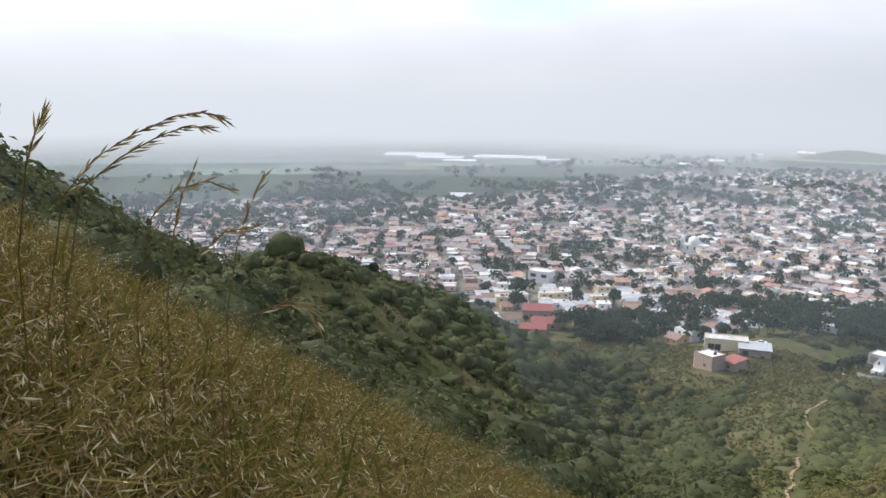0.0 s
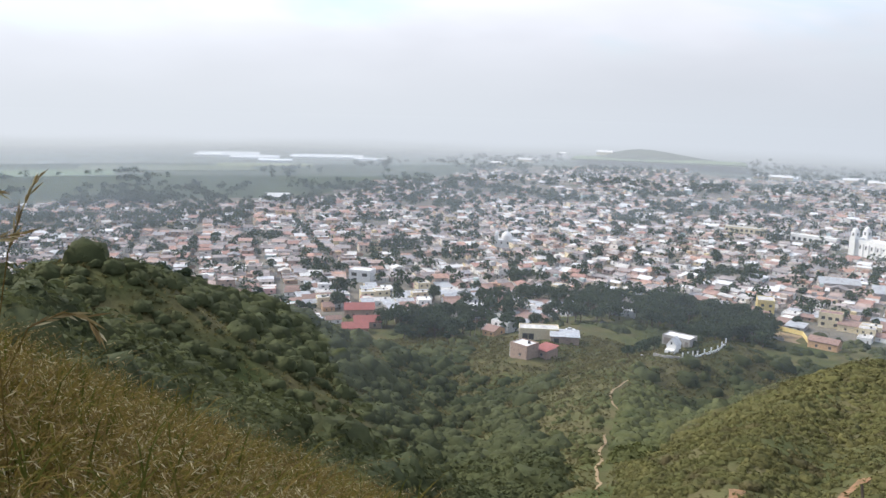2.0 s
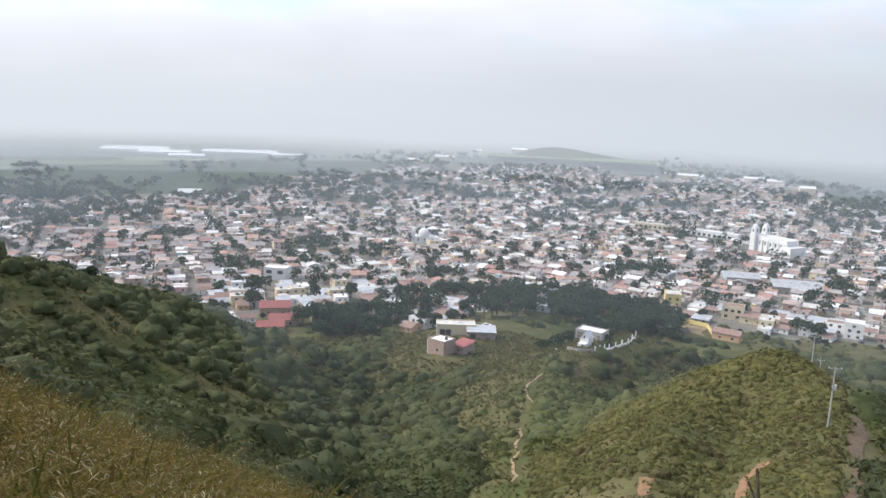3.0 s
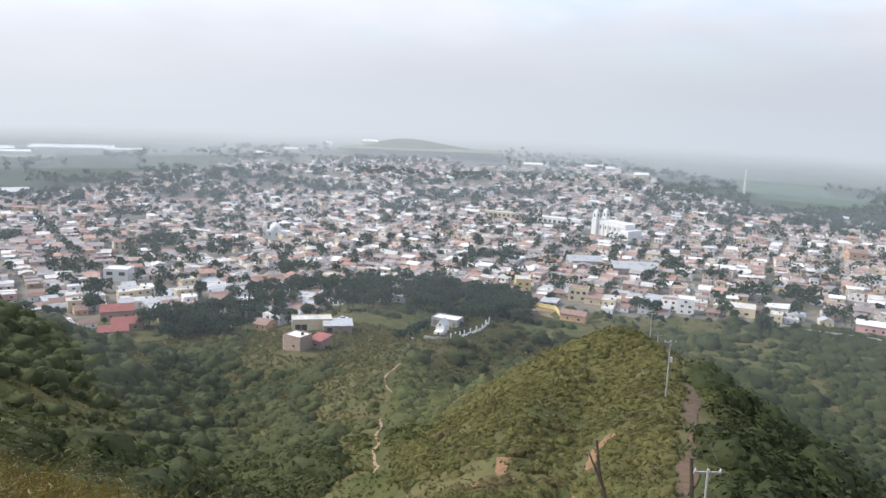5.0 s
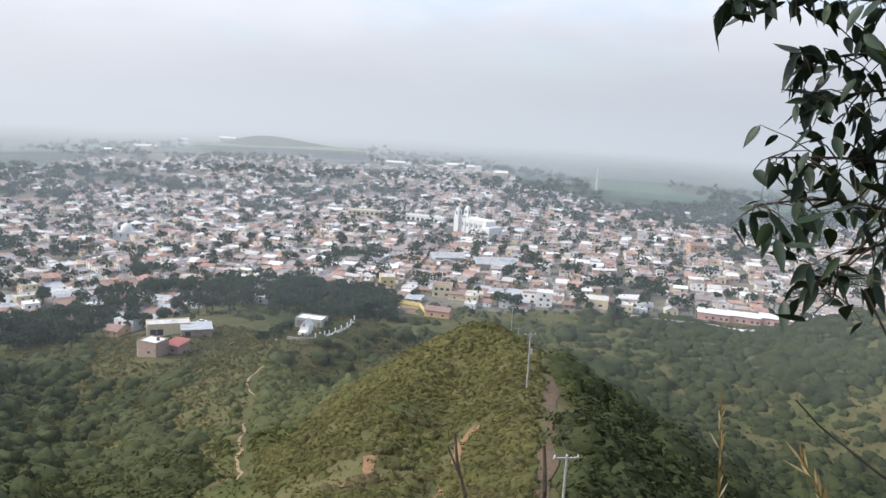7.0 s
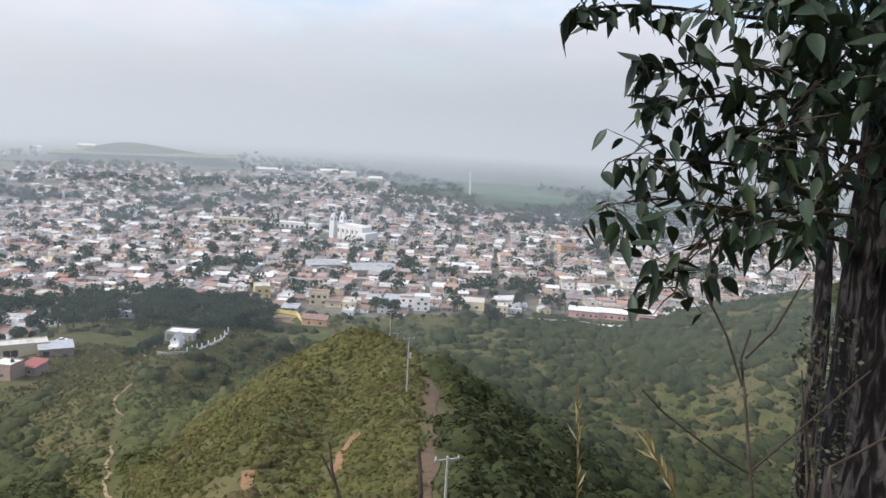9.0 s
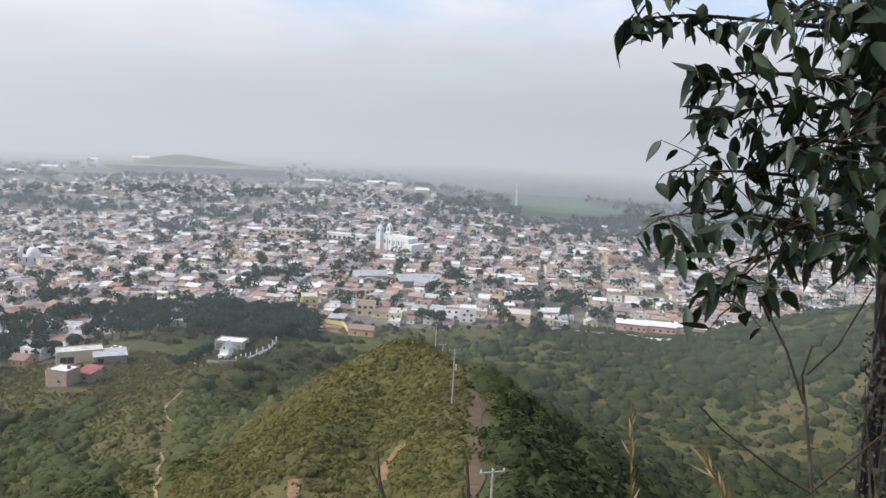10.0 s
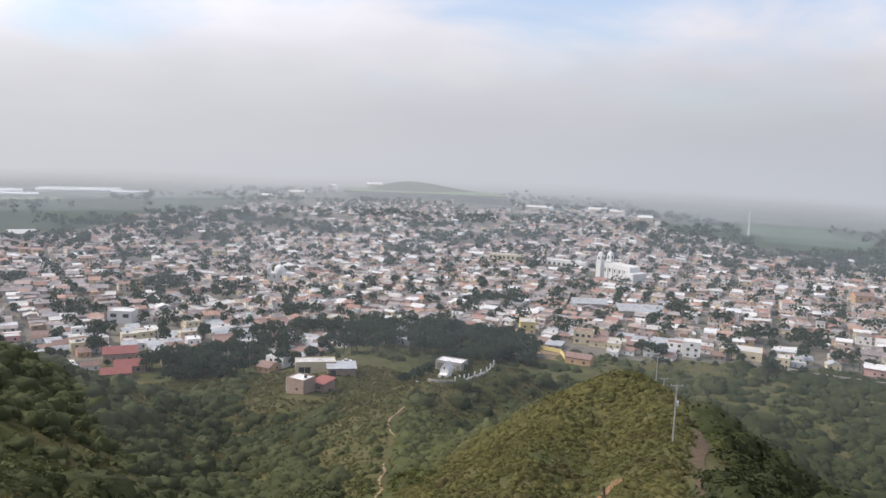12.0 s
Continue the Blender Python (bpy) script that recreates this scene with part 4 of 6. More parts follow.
def bushes():
    """Scrub and low trees on the slopes, toned by plant and by how each slope is lit: yellowish shrubs on the spur,
    green bushes on its flank, dark trees in the ravines.
    """
    g = np.random.default_rng(21)
    az = np.radians(np.concatenate([g.uniform(-46, 74, 15000), g.uniform(-46, 74, 6500), g.uniform(-9, 14, 5200)]))
    r = np.concatenate([np.sqrt(g.uniform(14 ** 2, 450 ** 2, 15000)), np.sqrt(g.uniform(12 ** 2, 240 ** 2, 6500)), np.sqrt(g.uniform(60 ** 2, 215 ** 2, 5200))])
    x, y = -r * np.sin(az), r * np.cos(az)
    z = land(x, y)
    deg = np.degrees(az)
    n = len(r)
    patch = smooth_noise(x, y, 42, 11) + 0.6 * smooth_noise(x, y, 17, 12)
    wob = 3.0 * smooth_noise(x, y, 24, 14)
    on_spur = (line_distance(x, y, [Vector(s) for s in RIDGES[0][0]]) < 30) | (line_distance(x, y, [Vector(s) for s in RIDGES[1][0]]) < 26 + wob)
    spur = on_spur & (r < 222) & (deg > -8 + 0.3 * wob) & (z > 40)
    flank = (deg > 6) & (deg < 14.6) & (r > 100) & (r < 262) & ~spur & (z > 33 + wob)
    grassy = ((deg > 14.6) & (deg < 20 + wob) & (r > 95) & (r < 275)) | ((deg > 10) & (deg < 24) & (r < 100)) | ((deg > 13) & (deg < 24) & (r > 262) & (r < 360))
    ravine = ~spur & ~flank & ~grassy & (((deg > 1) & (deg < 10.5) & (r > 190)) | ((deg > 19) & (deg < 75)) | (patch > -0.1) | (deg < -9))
    keep = (z > 0.8) & (r < near_rim(deg)) & (g.random(n) < np.where(grassy, 0.30, np.where(spur, 0.85, np.where(deg < -8, 0.85, np.where(r > 200, 0.55, 0.72)))) + 0.2 * patch)
    keep &= ~((deg > 20) & (r < 30)) & ~((deg < -12) & (r < 24)) & (line_distance(x, y, PATH_LINE) > 2.0) & (line_distance(x, y, ROAD_LINE) > 2.1)
    for line in SCARS:
        keep &= line_distance(x, y, line) > 1.5
    for mr, ma, s in MEADOWS + BARE:
        c = at(mr, ma)
        keep &= (np.hypot(x - c.x, y - c.y) > s * (0.7 + 0.7 * smooth_noise(x, y, 7, 5))) | (g.random(n) < (0.12 if s > 5 else 0))
    for c, s in FREE[len(WOODS):]:
        keep &= np.hypot(x - c.x, y - c.y) > s * 0.75
    # the right-hand slopes and ravine floors get leaves darkened for shade
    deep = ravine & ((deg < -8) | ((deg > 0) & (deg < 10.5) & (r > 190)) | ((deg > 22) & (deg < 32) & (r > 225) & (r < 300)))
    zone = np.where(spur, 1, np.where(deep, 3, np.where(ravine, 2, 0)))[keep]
    x, y, z, r, patch, grassy = x[keep], y[keep], z[keep], r[keep], patch[keep], grassy[keep]
    m = len(x)
    size = np.where(zone == 1, 1.0, np.where(zone >= 2, np.where(r > 200, 3.1, 2.7), 1.8)) * np.where(grassy, 0.5, 1.0) * np.clip(1 + 0.35 * patch + g.normal(0, 0.28, m), 0.4, 1.9)
    size = size * np.where(g.random(m) < 0.06, 1.5, 1.0) * np.clip(0.35 + r / 110, 0.35, 1.0)
    phase = g.uniform(0, 6.28, (m, 3))

    def lump(d, i):
        return 1 + 0.17 * np.sin(d[..., 0] * 5 + phase[i, 0]) + 0.15 * np.sin(d[..., 1] * 6 + phase[i, 1]) + 0.10 * np.sin((d[..., 0] + d[..., 2]) * 11 + phase[i, 2])
    # the dense inside of each bush
    el, turn = np.radians(np.array((-10, 30, 62, 87))), np.arange(8) * np.pi / 4
    unit = np.stack([np.outer(np.cos(el), np.cos(turn)), np.outer(np.cos(el), np.sin(turn)), np.repeat(np.sin(el)[:, None], 8, 1)], -1).reshape(-1, 3)
    every = np.arange(m)[:, None]
    core = np.stack([x, y, z - 0.1], -1)[:, None] + unit[None] * (np.where(r < 150, 0.78, 0.88)[:, None] * size[:, None] * lump(np.repeat(unit[None], m, 0), every))[..., None] * np.array((1, 1, 0.66))
    quads = np.array([(j * 8 + i, j * 8 + (i + 1) % 8, j * 8 + 8 + (i + 1) % 8, j * 8 + 8 + i) for j in range(3) for i in range(8)])
    # the leaf clumps that cover it
    per = np.where(r < 70, 120, np.where(r < 150, np.where(zone == 1, 36, 80), np.where(r < 260, 15, 7)))
    idx = np.repeat(np.arange(m), per)
    k = len(idx)
    d = g.normal(size=(k, 3))
    d /= np.linalg.norm(d, axis=1)[:, None]
    d[:, 2] = np.abs(d[:, 2])
    rad = size[idx] * lump(d, idx) * g.uniform(0.80, 1.04, k)
    p = np.stack([x[idx], y[idx], z[idx] - 0.1], -1) + d * rad[:, None] * np.array((1, 1, 0.68))
    nrm = d + np.array((0, 0, 0.35)) + g.normal(0, 0.28, d.shape)
    nrm /= np.linalg.norm(nrm, axis=1)[:, None]
    u = np.cross(nrm, g.normal(size=nrm.shape))
    u /= np.linalg.norm(u, axis=1)[:, None]
    v = np.cross(nrm, u)
    s = (np.clip((0.14 * size[idx] + 0.0010 * r[idx]) * np.clip(0.25 + r[idx] / 140, 0, 1) * np.where((r[idx] < 150) & (zone[idx] != 1), 1.05, 0.85), 0.06, 0.62) * g.uniform(0.6, 1.3, k))[:, None]
    b = nrm * s * 0.3
    V = np.stack([p - u * s - b, p - v * s * 0.55 + b * 0.4, p + u * s - b, p + v * s * 0.55 + b * 0.4], 1)
    return core, quads, V, zone, zone[idx]


def scrub(name, mat, label, category, which):
    c, v = bush_core[bush_zone == which], bush_leaf[leaf_zone == which]
    k = len(c)
    q = (bush_quads[None] + (32 * np.arange(k))[:, None, None]).reshape(-1, 4)
    verts = np.concatenate([c.reshape(-1, 3), v.reshape(-1, 3)])
    quads = np.concatenate([q, 32 * k + np.arange(4 * len(v)).reshape(-1, 4)])
    tagged(part(name, mesh_from(name, verts, quads, [mat], smooth=True), None), label, category, kind="stuff")


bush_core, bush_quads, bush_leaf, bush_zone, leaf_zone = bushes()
scrub("ravine_trees", M["leaf_ravine_shade"], "dense low trees filling the ravines, leaf colour darkened for their shade", "trees", 2)
scrub("slope_woods", M["leaf_woods_shade"], "continuous dark green woodland with the slopes' shade in its leaf colour", "trees", 3)
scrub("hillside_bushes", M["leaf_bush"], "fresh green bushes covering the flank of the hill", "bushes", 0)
scrub("spur_shrubs", M["leaf_spur_sun"], "low yellowish green shrubs with the spur's sunlight in their leaf colour", "shrubs", 1)


def herbs():
    """Low weeds and tufts that cover the ground between the bushes."""
    g = np.random.default_rng(29)
    n = 80000
    az = np.radians(g.uniform(-46, 60, n))
    r = np.sqrt(g.uniform(34 ** 2, 345 ** 2, n))
    x, y = -r * np.sin(az), r * np.cos(az)
    z = land(x, y)
    keep = (z > 2.5) & ((az > radians(-9)) | (g.random(n) < 0.25)) & (line_distance(x, y, PATH_LINE) > 0.8) & (line_distance(x, y, ROAD_LINE) > 1.5)
    for mr, ma, s in BARE:
        c = at(mr, ma)
        keep &= np.hypot(x - c.x, y - c.y) > s
    for c, s in FREE[len(WOODS):]:
        keep &= np.hypot(x - c.x, y - c.y) > s * 0.28
    p = np.stack([x, y, z], -1)[keep]
    r = r[keep]
    k = len(p)
    nrm = g.normal(0, 0.55, (k, 3)) + np.array((0, 0, 1.0))
    nrm /= np.linalg.norm(nrm, axis=1)[:, None]
    u = np.cross(nrm, g.normal(size=nrm.shape))
    u /= np.linalg.norm(u, axis=1)[:, None]
    v = np.cross(nrm, u)
    s = ((0.16 + 0.0018 * r) * g.uniform(0.6, 1.4, k))[:, None]
    p = p + np.array((0, 0, 1.0)) * s * g.uniform(0.3, 1.0, (k, 1))
    b = nrm * s * 0.35
    return np.stack([p - u * s - b, p - v * s * 0.6 + b * 0.4, p + u * s - b, p + v * s * 0.6 + b * 0.4], 1)


tagged(part("hillside_herbs", crown_mesh("hillside_herbs", herbs(), M["herb"]), None), "low yellowish green weeds between the bushes", "weeds", kind="stuff")


# ---- glowing sheets for the low cloud over the far plain ----
def mist_glow_material(name, low, high, most, top, spread=None):
    """A self-lit sheet for cloud: thin at the foot, dense above, fading into the sky; or, with spread, thicker from one
    radius to another.
    """
    m = bpy.data.materials.new(name)
    m.use_nodes = True
    nd, lk = m.node_tree.nodes, m.node_tree.links
    nd.clear()
    out = nd.new("ShaderNodeOutputMaterial")
    geo = nd.new("ShaderNodeNewGeometry")
    sep = nd.new("ShaderNodeSeparateXYZ")
    lk.new(geo.outputs["Position"], sep.inputs[0])
    mp = nd.new("ShaderNodeMapping")
    mp.inputs["Scale"].default_value = (0.0022, 0.0022, 0.009)
    lk.new(geo.outputs["Position"], mp.inputs[0])
    ns = nd.new("ShaderNodeTexNoise")
    ns.inputs["Scale"].default_value, ns.inputs["Detail"].default_value = 1.0, 4.0
    lk.new(mp.outputs[0], ns.inputs["Vector"])
    wob = nd.new("ShaderNodeMath")
    wob.operation = "MULTIPLY_ADD"
    wob.inputs[1].default_value, wob.inputs[2].default_value = 70.0, -35.0
    lk.new(ns.outputs[0], wob.inputs[0])
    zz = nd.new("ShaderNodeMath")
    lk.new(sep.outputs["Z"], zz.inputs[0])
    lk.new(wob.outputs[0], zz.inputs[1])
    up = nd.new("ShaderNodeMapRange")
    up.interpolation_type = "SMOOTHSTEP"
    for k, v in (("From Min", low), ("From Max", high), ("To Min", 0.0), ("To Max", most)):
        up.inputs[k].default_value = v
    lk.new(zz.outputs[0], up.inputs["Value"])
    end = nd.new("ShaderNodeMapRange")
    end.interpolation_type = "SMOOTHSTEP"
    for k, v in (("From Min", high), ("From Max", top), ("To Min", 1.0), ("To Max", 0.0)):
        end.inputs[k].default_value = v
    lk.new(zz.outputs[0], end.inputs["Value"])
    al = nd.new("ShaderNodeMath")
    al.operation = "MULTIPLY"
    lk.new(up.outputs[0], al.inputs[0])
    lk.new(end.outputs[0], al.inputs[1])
    if spread:
        flat = nd.new("ShaderNodeVectorMath")
        flat.operation = "MULTIPLY"
        flat.inputs[1].default_value = (1, 1, 0)
        lk.new(geo.outputs["Position"], flat.inputs[0])
        far = nd.new("ShaderNodeVectorMath")
        far.operation = "LENGTH"
        lk.new(flat.outputs[0], far.inputs[0])
        drift = nd.new("ShaderNodeMath")
        drift.operation = "MULTIPLY_ADD"
        drift.inputs[1].default_value = 4.0
        lk.new(wob.outputs[0], drift.inputs[0])
        lk.new(far.outputs["Value"], drift.inputs[2])
        al = nd.new("ShaderNodeMapRange")
        al.interpolation_type = "SMOOTHSTEP"
        for k, v in (("From Min", spread[0]), ("From Max", spread[1]), ("To Min", 0.0), ("To Max", most)):
            al.inputs[k].default_value = v
        lk.new(drift.outputs[0], al.inputs["Value"])
    # the sun's brighter side is painted in as a left-to-right colour change
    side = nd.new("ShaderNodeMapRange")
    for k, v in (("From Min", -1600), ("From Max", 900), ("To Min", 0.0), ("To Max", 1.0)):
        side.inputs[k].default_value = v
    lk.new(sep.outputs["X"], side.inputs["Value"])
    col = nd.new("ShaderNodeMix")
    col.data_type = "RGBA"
    col.inputs[6].default_value = MIST_SUN_SIDE
    col.inputs[7].default_value = MIST_FAR_SIDE
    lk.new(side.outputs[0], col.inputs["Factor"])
    # the sheet emits its own brightness instead of catching sun and sky
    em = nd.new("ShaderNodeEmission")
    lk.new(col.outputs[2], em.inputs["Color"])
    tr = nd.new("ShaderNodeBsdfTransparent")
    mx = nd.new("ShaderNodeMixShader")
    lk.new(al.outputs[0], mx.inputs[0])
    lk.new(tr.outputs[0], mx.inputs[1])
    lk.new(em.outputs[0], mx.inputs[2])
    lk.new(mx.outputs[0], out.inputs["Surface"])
    return m


MIST_SUN_SIDE, MIST_FAR_SIDE = (0.57, 0.605, 0.655, 1), (0.455, 0.50, 0.565, 1)
ring = np.radians(np.arange(0, 360, 3.0))


def cloud_sheet(profile, mat, label, category):
    """A sheet added round the hill to stand for cloud and haze: radii and heights."""
    k = len(ring)
    v = np.concatenate([np.stack([-r * np.sin(ring), r * np.cos(ring), np.full(k, z)], -1) for r, z in profile])
    q = [(j * k + n, (j + 1) * k + n, (j + 1) * k + (n + 1) % k, j * k + (n + 1) % k) for j in range(len(profile) - 1) for n in range(k)]
    ob = part("backdrop", mesh_from("backdrop", v, q, [mat]), None)
    ob.visible_shadow = False
    return tagged(ob, label, category, kind="structure")


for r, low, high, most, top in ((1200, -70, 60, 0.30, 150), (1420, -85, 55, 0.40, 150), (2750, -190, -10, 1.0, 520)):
    cloud_sheet(((r, -25.0), (r, 60.0), (r, top + 40.0)), mist_glow_material("low_cloud_glow", low, high, most, top), "glowing pale grey sheet standing for low cloud over the far plain", "cloud")
cloud_sheet(((1290, -8.0), (1700, 16.0), (2100, 36.0), (2740, 68.0)), mist_glow_material("ground_fog_glow", -190, -10, 1.0, 520, (1360, 1960)), "glowing grey sheet standing for a fog bank on the far fields", "fog")


def haze_sheet_material():
    """A thin lit sheet standing in for haze in the air, its alpha set thicker away from the hill."""
    m = bpy.data.materials.new("distance_haze_sheet")
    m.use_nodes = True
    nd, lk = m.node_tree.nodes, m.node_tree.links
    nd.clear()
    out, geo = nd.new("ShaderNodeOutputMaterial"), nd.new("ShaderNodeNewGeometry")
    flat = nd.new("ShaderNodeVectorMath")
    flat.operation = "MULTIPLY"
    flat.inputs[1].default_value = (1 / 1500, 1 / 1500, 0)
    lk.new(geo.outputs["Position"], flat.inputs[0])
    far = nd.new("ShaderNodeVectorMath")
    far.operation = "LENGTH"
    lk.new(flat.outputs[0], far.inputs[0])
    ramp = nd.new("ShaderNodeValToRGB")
    stops = ((0.09, 0.0), (0.17, HAZE_ALPHA[0]), (0.28, HAZE_ALPHA[1]), (0.40, HAZE_ALPHA[2]), (0.56, HAZE_ALPHA[3]), (0.78, 0.0))
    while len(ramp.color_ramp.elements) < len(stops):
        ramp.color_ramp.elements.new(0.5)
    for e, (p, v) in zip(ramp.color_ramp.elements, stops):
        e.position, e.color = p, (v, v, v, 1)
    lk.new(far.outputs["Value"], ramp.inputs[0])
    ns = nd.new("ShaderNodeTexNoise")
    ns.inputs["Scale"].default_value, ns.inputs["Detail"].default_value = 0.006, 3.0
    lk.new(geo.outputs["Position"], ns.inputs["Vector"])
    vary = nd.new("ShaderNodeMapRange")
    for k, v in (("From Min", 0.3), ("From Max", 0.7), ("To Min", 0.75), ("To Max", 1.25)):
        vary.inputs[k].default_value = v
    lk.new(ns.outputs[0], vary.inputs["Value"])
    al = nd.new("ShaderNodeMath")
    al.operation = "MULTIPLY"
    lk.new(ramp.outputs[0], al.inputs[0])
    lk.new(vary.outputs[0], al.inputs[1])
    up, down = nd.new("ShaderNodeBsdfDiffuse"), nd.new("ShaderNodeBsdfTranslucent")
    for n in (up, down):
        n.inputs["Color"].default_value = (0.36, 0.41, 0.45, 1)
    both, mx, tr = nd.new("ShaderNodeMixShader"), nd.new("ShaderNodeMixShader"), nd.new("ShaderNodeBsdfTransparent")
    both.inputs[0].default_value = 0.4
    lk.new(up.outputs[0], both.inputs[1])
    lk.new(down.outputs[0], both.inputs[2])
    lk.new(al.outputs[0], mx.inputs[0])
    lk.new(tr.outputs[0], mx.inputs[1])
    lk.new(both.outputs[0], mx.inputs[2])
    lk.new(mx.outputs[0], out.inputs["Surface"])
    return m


# opacity of the added haze sheet, stepped up with distance
HAZE_ALPHA = (0.10, 0.19, 0.30, 0.30)
cloud_sheet(((130.0, 45.0), (400.0, 45.0), (800.0, 45.0), (1190.0, 45.0)), haze_sheet_material(), "thin bluish see-through sheet standing in for distance haze over the town", "haze")


# ---- houses built one by one ----
def house(name, label, size, wall, roof, style="flat", openings=(), storeys=1, group="", tank=False, extra=None):
    """A house at the origin, its long side along x. openings: (side, place along it -0.5 to 0.5, sill height, width, height, kind)."""
    sx, sy, h = size
    top = tagged(new(name), label, "house", group)
    bm = bmesh.new()
    add_box(bm, (sx, sy, h + 0.6), (0, 0, -0.6))
    if style == "flat":
        for s in (-1, 1):
            add_box(bm, (0.16, sy + 0.02, 0.5), (s * (sx / 2 - 0.07), 0, h))
            add_box(bm, (sx - 0.32, 0.16, 0.5), (0, s * (sy / 2 - 0.07), h))
    if style == "gable":
        for s in (-1, 1):
            vs = [bm.verts.new(c) for x in (s * sx / 2, s * (sx / 2 - 0.2)) for c in ((x, -sy / 2, h), (x, sy / 2, h), (x, 0, h + 0.24 * sy))]
            for f in ((0, 1, 2), (5, 4, 3), (0, 2, 5, 3), (1, 4, 5, 2), (0, 3, 4, 1)):
                bm.faces.new([vs[i] for i in f])
    part("wall", bm, wall, top)
    if style == "flat":
        part("roof", box((sx - 0.3, sy - 0.3, 0.1), (0, 0, h)), roof, top)
    elif style == "gable":
        bm = bmesh.new()
        add_gable(bm, sx, sy, 0.24 * sy, h)
        part("roof", bm, roof, top)
    else:
        bm = bmesh.new()
        vs = [bm.verts.new((x, y, z)) for x in (-sx / 2 - 0.4, sx / 2 + 0.4) for y, z in ((-sy / 2 - 0.5, h + 0.02), (sy / 2 + 0.4, h + 1.0), (sy / 2 + 0.4, h + 1.14), (-sy / 2 - 0.5, h + 0.16))]
        for f in ((0, 1, 2, 3), (7, 6, 5, 4), (0, 4, 5, 1), (1, 5, 6, 2), (2, 6, 7, 3), (3, 7, 4, 0)):
            bm.faces.new([vs[i] for i in f])
        part("roof", bm, roof, top)
    for side, along, sill, w, hh, what in openings:
        deep = 0.10
        if side in "ns":
            p, s = ((1 if side == "n" else -1) * sy / 2, (w, deep, hh))
            pos = (along * sx, p, sill)
        else:
            p, s = ((1 if side == "e" else -1) * sx / 2, (deep, w, hh))
            pos = (p, along * sy, sill)
        ob = part(what, box(s, pos), M["door"] if what == "door" else M["opening"], top)
        if what == "window":
            part("sill", box((s[0] + (0.2 if side in "ns" else 0.16), s[1] + (0.16 if side in "ns" else 0.2), 0.09), (pos[0], pos[1], sill - 0.09)), M["concrete"], ob)
    if tank:
        bm = bmesh.new()
        add_tube(bm, [(sx * 0.2, sy * 0.1, h), (sx * 0.2, sy * 0.1, h + 0.9), (sx * 0.2, sy * 0.1, h + 1.3)], [0.62, 0.62, 0.25], 8)
        part("water_tank", bm, M["opening"], top, "black plastic water tank")
    return top


def put(ob, r, az, turn, z=None):
    p = at(r, az)
    ob.matrix_basis = Matrix.Translation((p.x, p.y, land_z(p.x, p.y) if z is None else z)) @ Matrix.Rotation(radians(turn), 4, "Z")
    return ob


W1 = (("w", 0.25, 1.0, 1.3, 1.2, "window"), ("w", -0.25, 0.0, 1.0, 2.1, "door"), ("s", 0.25, 1.0, 1.3, 1.2, "window"), ("s", -0.2, 1.0, 1.1, 1.1, "window"), ("e", 0.2, 1.0, 1.2, 1.2, "window"))
W2 = W1 + (("w", 0.2, 3.9, 1.4, 1.3, "window"), ("w", -0.25, 3.9, 1.4, 1.3, "window"), ("s", 0.25, 3.9, 1.5, 1.3, "window"), ("s", -0.2, 3.9, 1.5, 1.3, "window"))
G = "houses at the edge of the town"
MODELS = [
    house("house", "white plastered house with a flat grey concrete roof", (11, 8, 3.3), M["white"], M["concrete"], "flat", W1, group=G, tank=True),
    house("house", "white plastered house with a brown clay tile roof", (12, 8, 3.0), M["white"], M["tile"], "gable", W1, group=G),
    house("house", "two-storey cream plastered house with a flat roof", (11, 7.5, 6.2), M["cream"], M["concrete"], "flat", W2, group=G, tank=True),
    house("house", "grey block house with a tilted tin roof", (10, 7, 2.8), M["block"], M["tin"], "lean", W1, group=G),
    house("house", "bare brick house with a flat pale roof", (10, 7.5, 3.1), M["brick"], M["pale"], "flat", W1, group=G),
    house("house", "ochre orange house with a clay tile roof", (12, 8, 3.1), M["orange"], M["tile"], "gable", W1, group=G),
    house("house", "pale plastered house with a wide tin roof", (13, 8, 3.0), M["cream"], M["tin"], "gable", W1, group=G),
    house("house", "two-storey white house with a pale flat roof", (10, 8, 6.0), M["white"], M["pale"], "flat", W2, group=G, tank=True),
    house("house", "pink plastered house with a flat concrete roof", (11, 8, 3.2), M["pink"], M["concrete"], "flat", W1, group=G),
    house("house", "low brick shed house with a dark tile roof", (9, 7, 2.7), M["brick"], M["tile"], "lean", W1, group=G),
    house("house", "turquoise plastered house with a flat concrete roof", (9, 8, 3.2), M["aqua"], M["concrete"], "flat", W1, group=G),
]
SIZES = ((11, 8), (12, 8), (11, 7.5), (10, 7), (10, 7.5), (12, 8), (13, 8), (10, 8), (11, 8), (9, 7), (9, 8))
pick_house = random.Random(5)
for (x, y, yaw, depth, w), z in near_lots:
    k = pick_house.choices(range(len(MODELS)), (9, 18, 5, 22, 9, 4, 14, 4, 3, 16, 1))[0]
    c = copy_thing(MODELS[k], Matrix.Translation((x, y, z)) @ Matrix.Rotation(yaw, 4, "Z"))
    c.scale = (depth / SIZES[k][0], w / SIZES[k][1], pick_house.uniform(0.72, 0.88))
discard(*MODELS)


